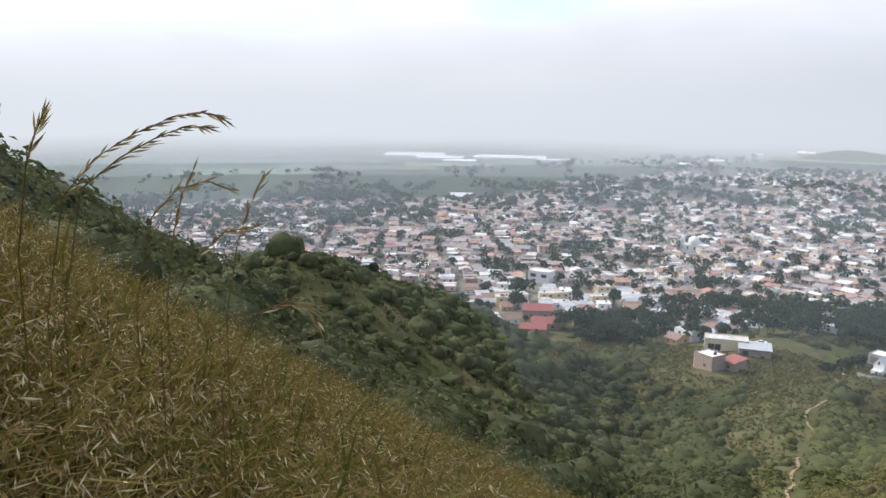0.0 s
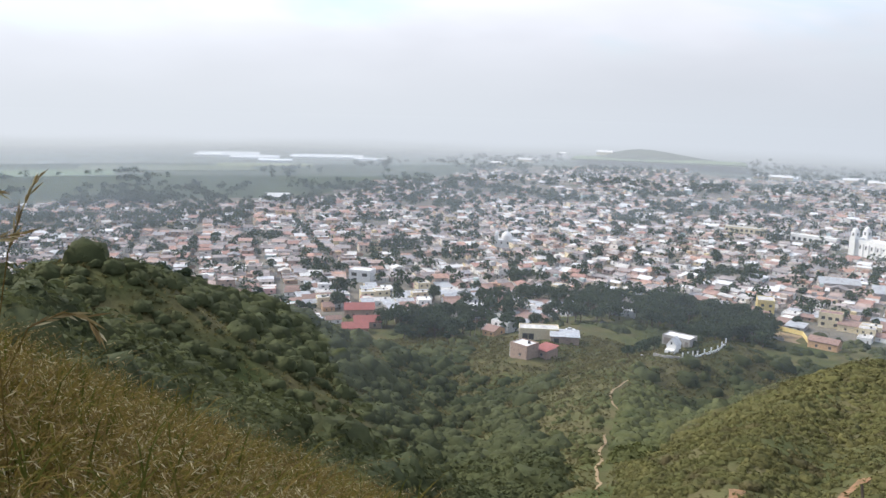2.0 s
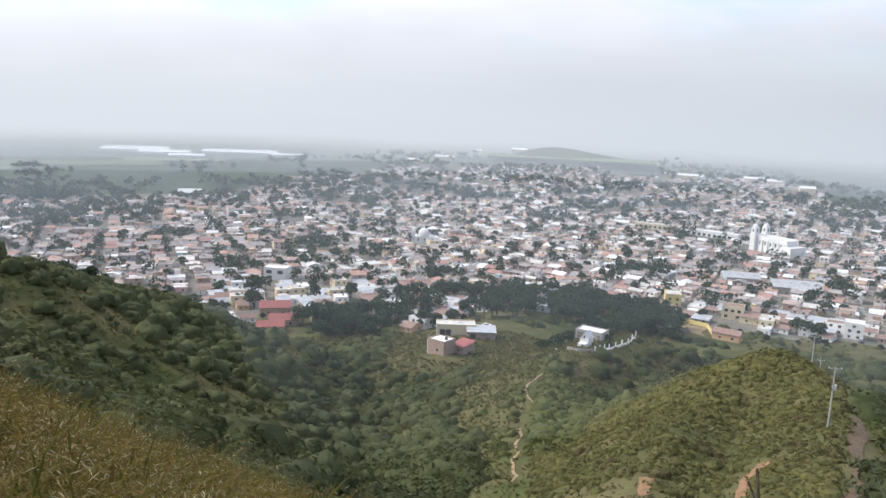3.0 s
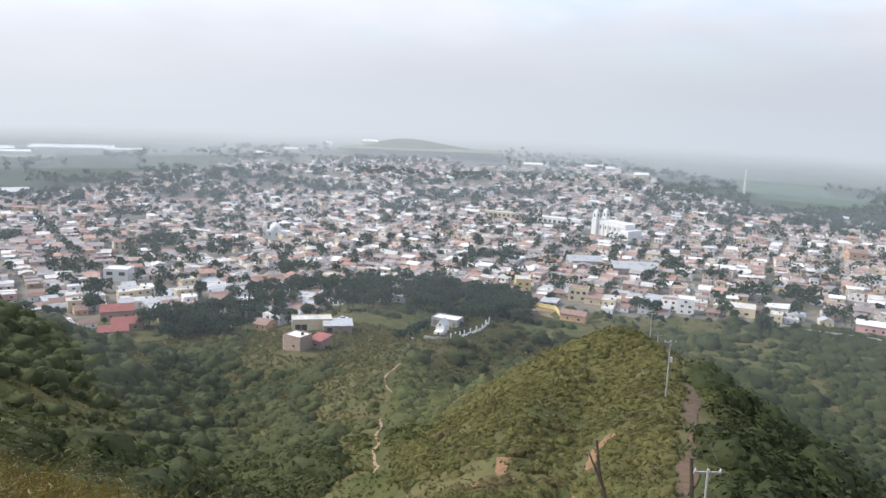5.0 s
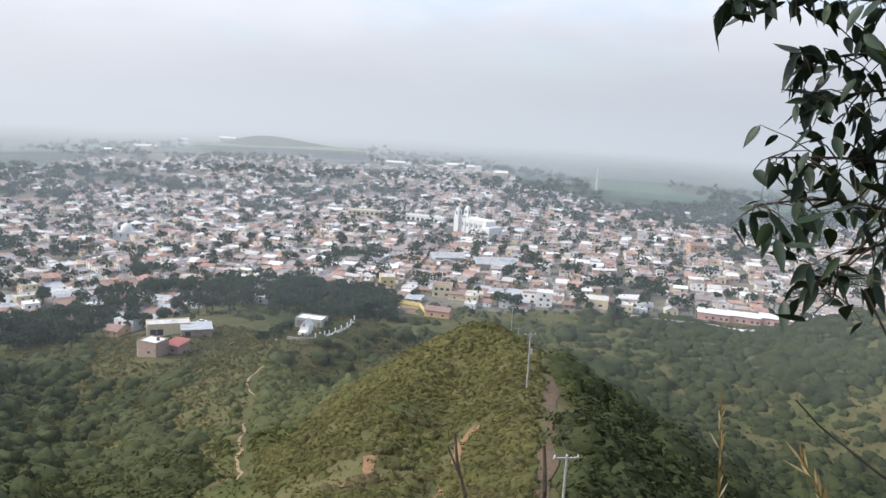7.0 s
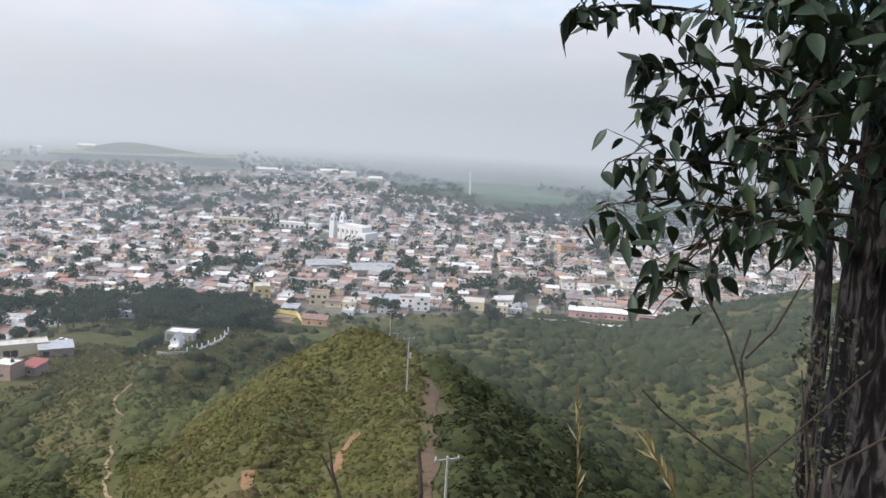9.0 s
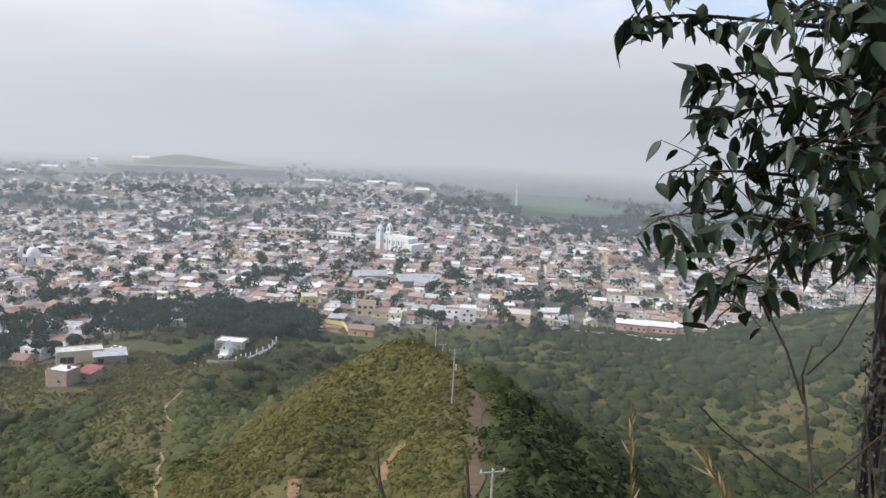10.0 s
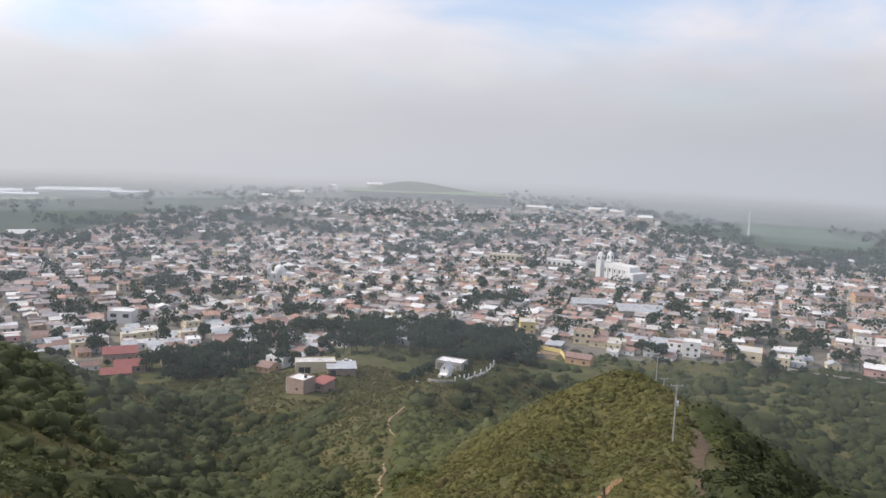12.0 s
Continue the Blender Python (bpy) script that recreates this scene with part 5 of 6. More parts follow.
# ---- landmarks ----
def church():
    top = tagged(new("church"), "large white church with two domed bell towers", "church")
    bm = bmesh.new()
    add_box(bm, (30, 12, 11), (2, 0, -0.5), bevel=0.2)
    for i in range(6):
        for s in (-1, 1):
            add_box(bm, (0.9, 0.9, 9.2), (-10 + i * 4.9, s * 6.3, -0.5))
    add_box(bm, (30, 0.5, 1.0), (2, -5.8, 10.5))
    add_box(bm, (30, 0.5, 1.0), (2, 5.8, 10.5))
    part("nave", bm, M["white"], top)
    bm = bmesh.new()
    add_tube(bm, [(-13 + 30 * i / 12, 0, 10.6) for i in range(13)], 0.4, 6)
    add_box(bm, (29.6, 10.8, 0.3), (2, 0, 10.5))
    part("roof", bm, M["pale"], top)
    part("sacristy", box((9, 17, 7.5), (18, 0, -0.5), bevel=0.15), M["white"], top)
    part("facade", box((1.6, 9, 12.5), (-13.4, 0, -0.5), bevel=0.2), M["white"], top)
    part("door", box((0.3, 2.6, 4.6), (-14.25, 0, 0)), M["door"], top, "tall dark wooden church door")
    for s in (-1, 1):
        tw = part("bell_tower", box((5, 5, 13.2), (-13, s * 6, -0.5), bevel=0.15), M["white"], top)
        part("belfry", box((4.2, 4.2, 4.0), (-13, s * 6, 12.7), bevel=0.15), M["white"], tw)
        for dx, dy in ((-2.1, 0), (0, -2.1), (2.1, 0), (0, 2.1)):
            part("bell_opening", box((0.25 if dx else 1.3, 0.25 if dy else 1.3, 2.3), (-13 + dx, s * 6 + dy, 13.5)), M["opening"], tw)
        bm = bmesh.new()
        prof = [(2.2, 16.7), (2.1, 17.6), (1.6, 18.6), (0.8, 19.2), (0.2, 19.5), (0.12, 20.6)]
        add_tube(bm, [(-13, s * 6, z) for r, z in prof], [r for r, z in prof], 12)
        part("dome", bm, M["white"], tw)
    for i in range(5):
        for s in (-1, 1):
            part("window", box((1.1, 0.3, 2.6), (-7.6 + i * 4.9, s * 6.02, 5.2)), M["opening"], top)
    return top


put(church(), 705, -0.95, -40).scale = (1.08, 1.08, 1.14)


def dome_church():
    top = tagged(new("church"), "small white church with a round dome and bell gable", "church")
    part("nave", box((18, 8, 7), (4, 0, -0.5), bevel=0.15), M["white"], top)
    bm = bmesh.new()
    prof = [(4.4, 6.0), (4.4, 8.2), (4.1, 9.8), (3.2, 11.3), (1.8, 12.4), (0.5, 12.9), (0.4, 14.2), (0.05, 15)]
    add_tube(bm, [(2, 0, z) for r, z in prof], [r for r, z in prof], 14)
    part("dome", bm, M["white"], top, "white plastered dome")
    for y in (-3.2, 3.2):
        bm = bmesh.new()
        add_box(bm, (2.6, 2.6, 11), (-6, y, -0.5), bevel=0.1)
        add_tube(bm, [(-6, y, 10.5), (-6, y, 11.6), (-6, y, 13)], [1.4, 1.1, 0.05], 8)
        part("bell_tower", bm, M["white"], top)
    for i in range(3):
        part("window", box((1.0, 0.2, 2.0), (-2 + i * 5, -4.03, 3.2)), M["opening"], top)
    return top


put(dome_church(), 622, 23.4, 20)


def chapel():
    """The white gabled chapel on the spur, with its hall."""
    top = tagged(new("chapel"), "small white gabled chapel on the grassy spur", "chapel")
    bm = bmesh.new()
    add_box(bm, (5.0, 7.5, 5.0), (0, 0, -0.6))
    vs = [bm.verts.new((x, y, z)) for y in (-3.75, 3.75) for x, z in ((-2.5, 4.4), (2.5, 4.4), (0, 7.2))]
    for f in ((0, 1, 2), (5, 4, 3), (0, 2, 5, 3), (1, 4, 5, 2)):
        bm.faces.new([vs[i] for i in f])
    part("wall", bm, M["white"], top)
    bm = bmesh.new()
    add_gable(bm, 7.5, 5.0, 2.8, 4.42, 0.14, 0.2)
    bmesh.ops.rotate(bm, verts=bm.verts, matrix=Matrix.Rotation(radians(90), 3, "Z"))
    part("roof", bm, M["pale"], top)
    part("porch", box((4.6, 3.0, 3.4), (0, -5.2, -0.6), bevel=0.1), M["white"], top)
    part("door", box((1.3, 0.14, 2.3), (0.4, -6.72, 0)), M["opening"], top)
    part("window", box((0.8, 0.14, 1.2), (0, -3.78, 4.6)), M["opening"], top)
    return top


CH_Z = land_z(*at(272, 10.3).xy)
ch = put(chapel(), 266, 10.95, -10, CH_Z)
ch.scale = (0.62, 0.62, 0.78)
# grey block colour stands for the shade on the hall's pale walls
hall = house("chapel_hall", "low hall with its walls' shade coloured grey and a flat pale roof beside the chapel", (9.5, 6.5, 3.0), M["block"], M["pale"], "flat", (("s", -0.3, 0.0, 2.6, 2.4, "door"), ("s", 0.12, 1.0, 1.4, 1.4, "window"), ("s", 0.38, 0, 1.1, 2.2, "door"), ("w", 0.1, 1.1, 1.2, 1.3, "window")))
put(hall, 279, 10.6, -12, CH_Z)
hall.scale = (1.05, 0.95, 0.85)


def picket_wall(name, label, stops, height, thick, mat, posts=0.0, post_h=0.0, post_mat=None):
    """A wall that follows the land, with posts."""
    top = tagged(new(name), label, "wall")
    pts = [Vector((p.x, p.y, 0)) for p in stops]
    run = []
    for p, q in zip(pts, pts[1:]):
        n = max(1, int((q - p).length / 3.0))
        run += [p.lerp(q, i / n) for i in range(n)]
    run.append(pts[-1])
    for p, q in zip(run, run[1:]):
        c, d = (p + q) / 2, q - p
        z = min(land_z(p.x, p.y), land_z(q.x, q.y))
        part("panel", box((d.length + 0.05, thick, height + 0.5), (0, 0, -0.5)), mat, top, "", Matrix.Translation((c.x, c.y, z)) @ Matrix.Rotation(math.atan2(d.y, d.x), 4, "Z"))
    if posts:
        for p in run:
            part("post", box((posts, posts, post_h + 0.4), (0, 0, -0.4)), post_mat or mat, top, "", Matrix.Translation((p.x, p.y, land_z(p.x, p.y))))
    return top


picket_wall("yard_wall", "low white yard wall with tall white posts beside the chapel", [at(259, 10.3), at(267, 9.3), at(277, 8.0), at(285, 7.5)], 0.9, 0.18, M["white"], 0.4, 2.2, M["white"])
picket_wall("yard_wall", "broken grey stone wall in front of the chapel trees", [at(264, 13.2), at(260, 12.3), at(258, 11.5), at(258, 10.4)], 1.1, 0.3, M["block"])
picket_wall("boundary_wall", "long pale boundary wall above the scrub", [at(436, -12.6), at(432, -14.2), at(434, -16.5), at(435, -18.4), at(430, -19.6)], 2.4, 0.25, M["block"])
picket_wall("boundary_wall", "bright white boundary wall above the scrub", [at(430, -19.6), at(427, -20.8), at(430, -23.0)], 2.6, 0.25, M["white"])

# the brick house, the long shed house and the buildings on the meadow
b = house("brick_house", "bare brick house with a flat roof and a sunward side coloured white", (8.2, 7, 5.2), M["brick"], M["pale"], "flat", (("s", 0.1, 1.2, 1.0, 1.0, "window"), ("w", 0.1, 2.0, 1.2, 1.2, "window")), tank=True)
# white panel paints the sunlit left face brighter than the brick front
part("side_wall", box((0.2, 6.9, 5.4), (-4.2, 0, -0.3)), M["white"], b, "white side wall with the sunlight put into its colour")
put(b, 294, 21.6, -18)
b = house("annex", "low red-roofed annex behind the brick house", (6, 7, 3.2), M["brick"], M["red_roof"], "lean", (("s", 0.1, 1.0, 1.0, 1.0, "window"),))
put(b, 297, 20.0, -18)
b = house("workshop", "long unfinished workshop with a flat concrete roof", (17, 8, 4.6), M["cream"], M["concrete"], "flat", (("w", 0.2, 1, 1.6, 1.6, "window"), ("w", -0.25, 0, 2.2, 2.6, "door"), ("s", -0.35, 0.2, 2.4, 2.6, "window"), ("s", -0.2, 0.2, 2.4, 2.6, "window")))
put(b, 338, 20.6, 24)
b = house("workshop", "grey block workshop with a bluish tin roof", (12, 8, 3.4), M["brick"], M["tin"], "lean", (("s", -0.3, 0.2, 2.2, 2.4, "window"),))
put(b, 333, 18.7, 22)
b = house("house", "low white house with a flat pale roof by the trees", (13, 8, 3.2), M["white"], M["pale"], "flat", W1)
put(b, 394, 14.7, 10)
# red-roofed compound
for r, az, s, h, lab in ((395, 33.9, (15, 10), 4.2, "wide house with a dark red hipped roof"), (372, 33.3, (13, 9), 3.2, "low house with faded red roof terraces"), (360, 34.2, (12, 8), 3.0, "low outbuilding with a faded red roof")):
    put(house("red_roofed_house", lab, (*s, h), M["brick"], M["red_roof"], "gable", W1), r, az, 36)
put(house("house", "grey block house with a white front wall", (9, 7, 4.4), M["block"], M["concrete"], "flat", W1), 348, 37.0, 36)
b = house("villa", "white modern two-storey villa with an arched flat roof", (14, 10, 7.0), M["white"], M["pale"], "flat", (("s", 0.25, 3.8, 3.4, 2.0, "window"), ("s", -0.25, 3.8, 3.4, 2.0, "window"), ("s", -0.2, 0.6, 2.0, 1.8, "window"), ("w", 0.1, 3.9, 2.5, 1.8, "window")))
put(b, 488, 33.7, 12)
b = house("corner_building", "two-storey yellow corner building with brown side", (9, 12, 7.0), M["yellow"], M["concrete"], "flat", W2)
put(b, 470, 5.2, 10)
b = house("apartment_house", "two-storey cream house with rows of dark windows", (11, 8, 7.4), M["cream"], M["tile"], "flat", (("s", -0.3, 4.4, 1.8, 1.5, "window"), ("s", 0.0, 4.4, 1.8, 1.5, "window"), ("s", 0.3, 4.4, 1.8, 1.5, "window"), ("s", -0.3, 1.2, 1.8, 1.5, "window"), ("s", 0.25, 1.2, 1.8, 1.5, "window"), ("w", 0.1, 4.4, 1.6, 1.4, "window")))
put(b, 452, 1.1, -4)
put(house("house", "long cream house with a brown tiled roof", (13, 8, 3.6), M["cream"], M["tile"], "lean", W1), 447, -0.2, -6)
put(house("house", "orange pink gabled house below the yard", (13, 7, 3.6), M["orange"], M["tile"], "gable", W1), 399, 1.3, -14)
picket_wall("yard_wall", "yellow painted yard wall round a bare court", [at(424, 6.3), at(427, 4.4), at(420, 2.7), at(404, 2.3)], 2.2, 0.22, M["yellow"])
picket_wall("yard_wall", "low pale stone wall below the bare court", [at(408, 6.8), at(404, 5.2), at(402, 3.8)], 1.6, 0.22, M["block"])
ribbon("court", [at(405, 5.0), at(422, 4.2)], 26, M["dirt"], "bare sandy court inside the yard walls", "court", 0.15, 4.0, 0.0)
b = house("shop_house", "three-storey white building stepped at the roof", (9, 9, 8.2), M["white"], M["pale"], "flat", W2 + (("s", 0.0, 6.4, 1.4, 1.2, "window"),))
put(b, 446, -6.4, -8)
put(house("house", "white two-storey house with a tiled lower roof", (9, 8, 5.6), M["white"], M["tile"], "flat", W2), 452, -5.3, -10)
b = house("depot", "long cream depot with a flat grey roof", (22, 14, 4.6), M["cream"], M["concrete"], "flat", (("s", -0.3, 0, 3, 3, "door"), ("s", 0.1, 1.4, 2, 1.2, "window"), ("s", 0.3, 1.4, 2, 1.2, "window")))
put(b, 459, -9.6, -10)
for k, (r, az) in enumerate(((460, -18.2), (462, -20.2), (466, -22.2))):
    put(house("row_house", "long pink row building with a pale tin roof", (17, 8, 4.0), M["pink"], M["pale"], "lean", W1 + (("s", 0.0, 1.0, 1.4, 1.2, "window"), ("s", 0.42, 1.0, 1.2, 1.2, "window"))), r, az, -18)
b = house("pavilion", "open market pavilion with a bright tin roof", (13, 8, 3.2), M["white"], M["pale"], "gable", W1)
put(b, 476, -12.4, 8)
put(house("house", "bright orange two-storey house", (14, 10, 7), M["orange"], M["tile"], "gable", W2), 694, -16.6, 5)
put(house("school_hall", "long low white arcade building beside the pines", (48, 8, 5), M["white"], M["pale"], "flat", tuple(("s", -0.45 + i * 0.1, 0.4, 2.6, 2.6, "window") for i in range(10))), 762, 2.9, -18)
put(house("town_hall", "pale two-storey hall with a row of arches", (34, 10, 8), M["cream"], M["concrete"], "flat", tuple(("s", -0.44 + i * 0.125, 4.6, 2.0, 2.2, "window") for i in range(8)) + tuple(("s", -0.44 + i * 0.125, 0.3, 2.4, 3.0, "window") for i in range(8))), 760, 6.9, -4)
put(house("warehouse", "wide dark warehouse with a low grey roof", (30, 15, 5), M["block"], M["tin"], "gable", W1), 545, -2.6, 8)
put(house("warehouse", "long dark grey-roofed shed", (24, 12, 4.5), M["block"], M["tin"], "gable", W1), 560, 0.9, 10)
put(house("shed", "large white-roofed farm shed beyond the houses", (26, 14, 5), M["white"], M["pale"], "gable", W1), 900, 39.7, 40)
put(house("farmhouse", "white farmhouse on the far rise", (14, 10, 9), M["white"], M["pale"], "gable", W1), 1700, 19.5, 0)
for r, az, s in ((1560, 16.6, 30), (1500, 22.0, 40), (1400, 24.0, 26), (1420, 5.5, 60), (1330, 0.7, 30), (1310, -0.6, 22), (1180, -2.6, 20)):
    put(house("farm_building", "pale farm building at the far edge of town", (s, 12, 5), M["cream"], M["pale"], "gable", W1), r, az, 5)


def mast():
    top = tagged(new("radio_mast"), "tall pale lattice radio mast beyond the town", "mast")
    for i in range(3):
        a = i * 2.094
        bm = bmesh.new()
        add_tube(bm, [(1.5 * math.cos(a), 1.5 * math.sin(a), 0), (0.5 * math.cos(a), 0.5 * math.sin(a), 34)], [0.35, 0.25], 5)
        part("leg", bm, M["white"], top)
    for k in range(11):
        z0, z1 = k * 3.1, k * 3.1 + 3.1
        bm = bmesh.new()
        for i in range(3):
            a, b_ = i * 2.094, (i + 1) * 2.094
            r0, r1 = 1.5 - z0 / 34, 1.5 - z1 / 34
            add_tube(bm, [(r0 * math.cos(a), r0 * math.sin(a), z0), (r1 * math.cos(b_), r1 * math.sin(b_), z1)], 0.16, 4)
        part("brace", bm, M["white"], top)
    return top


put(mast(), 1165, -9.4, 0)


# fields and greenhouses on the plain
def slab(name, label, category, r, az, size, turn, mat, height, kind="structure"):
    p = at(r, az)
    bm = box((size[0], size[1], height + 2), (0, 0, -2), bevel=0.1)
    ob = part(name, bm, mat, None, "", Matrix.Translation((p.x, p.y, land_z(p.x, p.y))) @ Matrix.Rotation(radians(turn), 4, "Z"))
    return tagged(ob, label, category, kind=kind)


for r, az, s in ((1640, 43.0, (120, 90)), (1560, 41.2, (90, 60)), (1480, 39.8, (60, 35)), (1600, 36.2, (140, 70)), (1530, 33.0, (70, 30)), (1450, 5.2, (70, 40))):
    top = tagged(new("greenhouse"), "long pale greenhouse tunnels on the plain", "greenhouse")
    n = max(2, int(s[1] / 12))
    for i in range(n):
        bm = bmesh.new()
        add_gable(bm, s[0], s[1] / n, 1.2, 3.0, 0.2, 0.0)
        add_box(bm, (s[0] - 0.4, s[1] / n - 0.4, 3.6), (0, 0, -0.6))
        part("tunnel", bm, M["plastic_sheet"], top, "", Matrix.Translation((0, (i - (n - 1) / 2) * s[1] / n, 0)))
    put(top, r, az, az - 4)
for r, az, size, c in ((1330, 47, (260, 110), (0.12, 0.14, 0.09)), (1180, -15, (420, 130), (0.075, 0.11, 0.07)), (1300, -8, (300, 160), (0.07, 0.11, 0.065)), (1400, 40.5, (160, 60), (0.20, 0.22, 0.13)), (1500, 13, (300, 90), (0.12, 0.17, 0.07)), (1150, -24, (260, 120), (0.07, 0.12, 0.07)), (1250, 55, (200, 100), (0.11, 0.16, 0.08))):
    slab("field", "flat green cultivated field on the plain", "field", r, az, size, az, material("crop", (c, tuple(v * 0.8 for v in c)), 0.95, 0.02, stain=0.2), 0.6)


def car(label, paint):
    """A small parked car, its nose along x."""
    top = tagged(new("car"), label, "car")
    bm = bmesh.new()
    add_box(bm, (4.2, 1.7, 0.72), (0, 0, 0.32), bevel=0.12)
    part("body", bm, paint, top)
    bm = bmesh.new()
    lower = [bm.verts.new((x, y, 1.02)) for x, y in ((-1.5, -0.8), (1.0, -0.8), (1.0, 0.8), (-1.5, 0.8))]
    upper = [bm.verts.new((x, y, 1.5)) for x, y in ((-1.15, -0.66), (0.35, -0.66), (0.35, 0.66), (-1.15, 0.66))]
    for i in range(4):
        bm.faces.new((lower[i], lower[(i + 1) % 4], upper[(i + 1) % 4], upper[i]))
    bm.faces.new(upper)
    part("cabin_glass", bm, M["opening"], top)
    part("roof", box((1.45, 1.3, 0.06), (-0.4, 0, 1.49), bevel=0.02), paint, top)
    for x in (-1.3, 1.3):
        for y in (-0.8, 0.8):
            bm = bmesh.new()
            add_tube(bm, [(x, y - 0.1, 0.31), (x, y + 0.1, 0.31)], 0.31, 12)
            part("wheel", bm, M["rubber"], top)
    return top


for r, az, turn, paint, label in ((347, 18.3, 30, "car_white", "white car parked on the track by the workshop"), (366, 15.9, 20, "car_dark", "dark car parked beside the low white house"),
                                  (352, 24.1, 40, "car_white", "white car parked at the edge of the houses"), (495, -2.0, 80, "car_white", "white car parked along the street"), (437, -6.9, 70, "car_dark", "dark car parked at the street corner")):
    put(car(label, M[paint]), r, az, turn)


# ---- utility poles along the spur ----
def utility_pole(height, transformer=False):
    top = tagged(new("utility_pole"), "slender grey concrete utility pole with a crossarm", "pole", "poles along the dirt track")
    bm = bmesh.new()
    add_tube(bm, [(0, 0, -0.6), (0, 0, height * 0.5), (0, 0, height)], [0.16, 0.13, 0.10], 8)
    part("pole", bm, M["wood_pole"], top)
    part("crossarm", box((2.0, 0.12, 0.14), (0, 0.1, height - 0.35)), M["wood_pole"], top)
    for x in (-0.9, 0.0, 0.9):
        bm = bmesh.new()
        add_tube(bm, [(x, 0.1, height - 0.22), (x, 0.1, height - 0.1), (x, 0.1, height + 0.02)], [0.05, 0.07, 0.04], 6)
        part("insulator", bm, M["white"], top)
    bm = bmesh.new()
    add_tube(bm, [(0, 0.12, height - 1.3), (0.3, 0.1, height - 0.4)], 0.03, 4)
    add_tube(bm, [(0, 0.12, height - 1.3), (-0.3, 0.1, height - 0.4)], 0.03, 4)
    part("brace", bm, M["steel"], top)
    if transformer:
        bm = bmesh.new()
        add_tube(bm, [(0.35, 0.1, height * 0.62), (0.35, 0.1, height * 0.62 + 0.8), (0.35, 0.1, height * 0.62 + 0.9)], [0.22, 0.22, 0.1], 8)
        part("transformer", bm, M["white"], top, "white cylindrical transformer")
    return top


POLES = []
for r, az, h, tf in ((56, -9.0, 8.4, False), (130, -5.6, 9.6, True), (208, -4.15, 8.2, False), (226, -4.7, 8.6, False)):
    p = at(r, az)
    put(utility_pole(h, tf), r, az, 12)
    POLES.append((Vector((p.x, p.y, land_z(p.x, p.y) + h)), radians(12)))
for (p, a), (q, b_) in zip(POLES, POLES[1:]):
    for x in (-0.9, 0.0, 0.9):
        off = Vector((x * math.cos(a), x * math.sin(a), 0.02))
        span = (q - p).length
        bm = bmesh.new()
        add_tube(bm, [p.lerp(q, t / 12) + off - Vector((0, 0, 4 * span * 0.012 * (t / 12) * (1 - t / 12))) for t in range(13)], 0.012, 4)
        tagged(part("power_cable", bm, M["wire"], None), "thin sagging cable between the utility poles", "cable", "cables along the spur")

lamp = tagged(new("street_pole"), "thin pale concrete street pole with a lamp arm", "pole", "street poles in the town")
bm = bmesh.new()
add_tube(bm, [(0, 0, -0.3), (0, 0, 8.5)], [0.17, 0.11], 6)
part("pole", bm, M["wood_pole"], lamp)
bm = bmesh.new()
add_tube(bm, [(0, 0, 8.0), (0.9, 0, 8.4), (1.6, 0, 8.4)], 0.05, 5)
part("arm", bm, M["steel"], lamp)
part("lamp_head", box((0.6, 0.25, 0.16), (1.8, 0, 8.3)), M["steel"], lamp)
for r, az in ((352, 25.3), (400, 15.6), (447, -7.3), (470, -8.1), (430, 26.0), (442, 29.5), (460, 32.0), (480, 35.0), (500, -3.4), (485, 2.2), (540, 6.4), (520, -9.5), (715, 4.0), (480, 24.0), (505, 28.0), (550, 20.5), (470, -21.0), (500, -24.0)):
    p = at(r, az)
    copy_thing(lamp, Matrix.Translation((p.x, p.y, land_z(p.x, p.y))) @ Matrix.Rotation(r, 4, "Z"))
discard(lamp)

# bare red soil where the spur has slipped
for line, wide in zip(SCARS, (1.3, 1.5, 1.1)):
    ribbon("bare_soil", line, wide, M["red_soil"], "gully of bare reddish soil on the spur", "soil", 0.16, 1.5, 0.8)


# ---- the eucalyptus beside the lookout ----
HUB = Vector((0, 0, EYE_Z))


def spot(az, el, r, yaw=-8.34):
    """The place r metres from the eye, when it is turned by yaw, in that direction."""
    hub = HUB + Vector((-ARM * math.sin(radians(yaw)), ARM * math.cos(radians(yaw)) - ARM, 0))
    return hub + Vector((-math.sin(radians(az)) * math.cos(radians(el)), math.cos(radians(az)) * math.cos(radians(el)), math.sin(radians(el)))) * r


euc = tagged(new("eucalyptus_tree"), "eucalyptus with scaly grey bark and drooping dark leaves", "tree")
foot = spot(-38.6, -22, 3.3)
foot_z = land_z(foot.x, foot.y)
bm = bmesh.new()
line = [Vector((foot.x + 0.06, foot.y, foot_z - 0.3)), spot(-39.3, -24, 3.32), spot(-39.0, -15, 3.15), spot(-38.8, -5, 3.05), spot(-38.6, 4, 3.06), spot(-38.4, 12, 3.15), spot(-38.0, 24, 3.4), spot(-35.2, 38, 4.0)]
fine = []
for p, q in zip(line, line[1:]):
    fine += [p.lerp(q, t / 5) for t in range(5)]
fine.append(line[-1])
rings, sides = [], 22
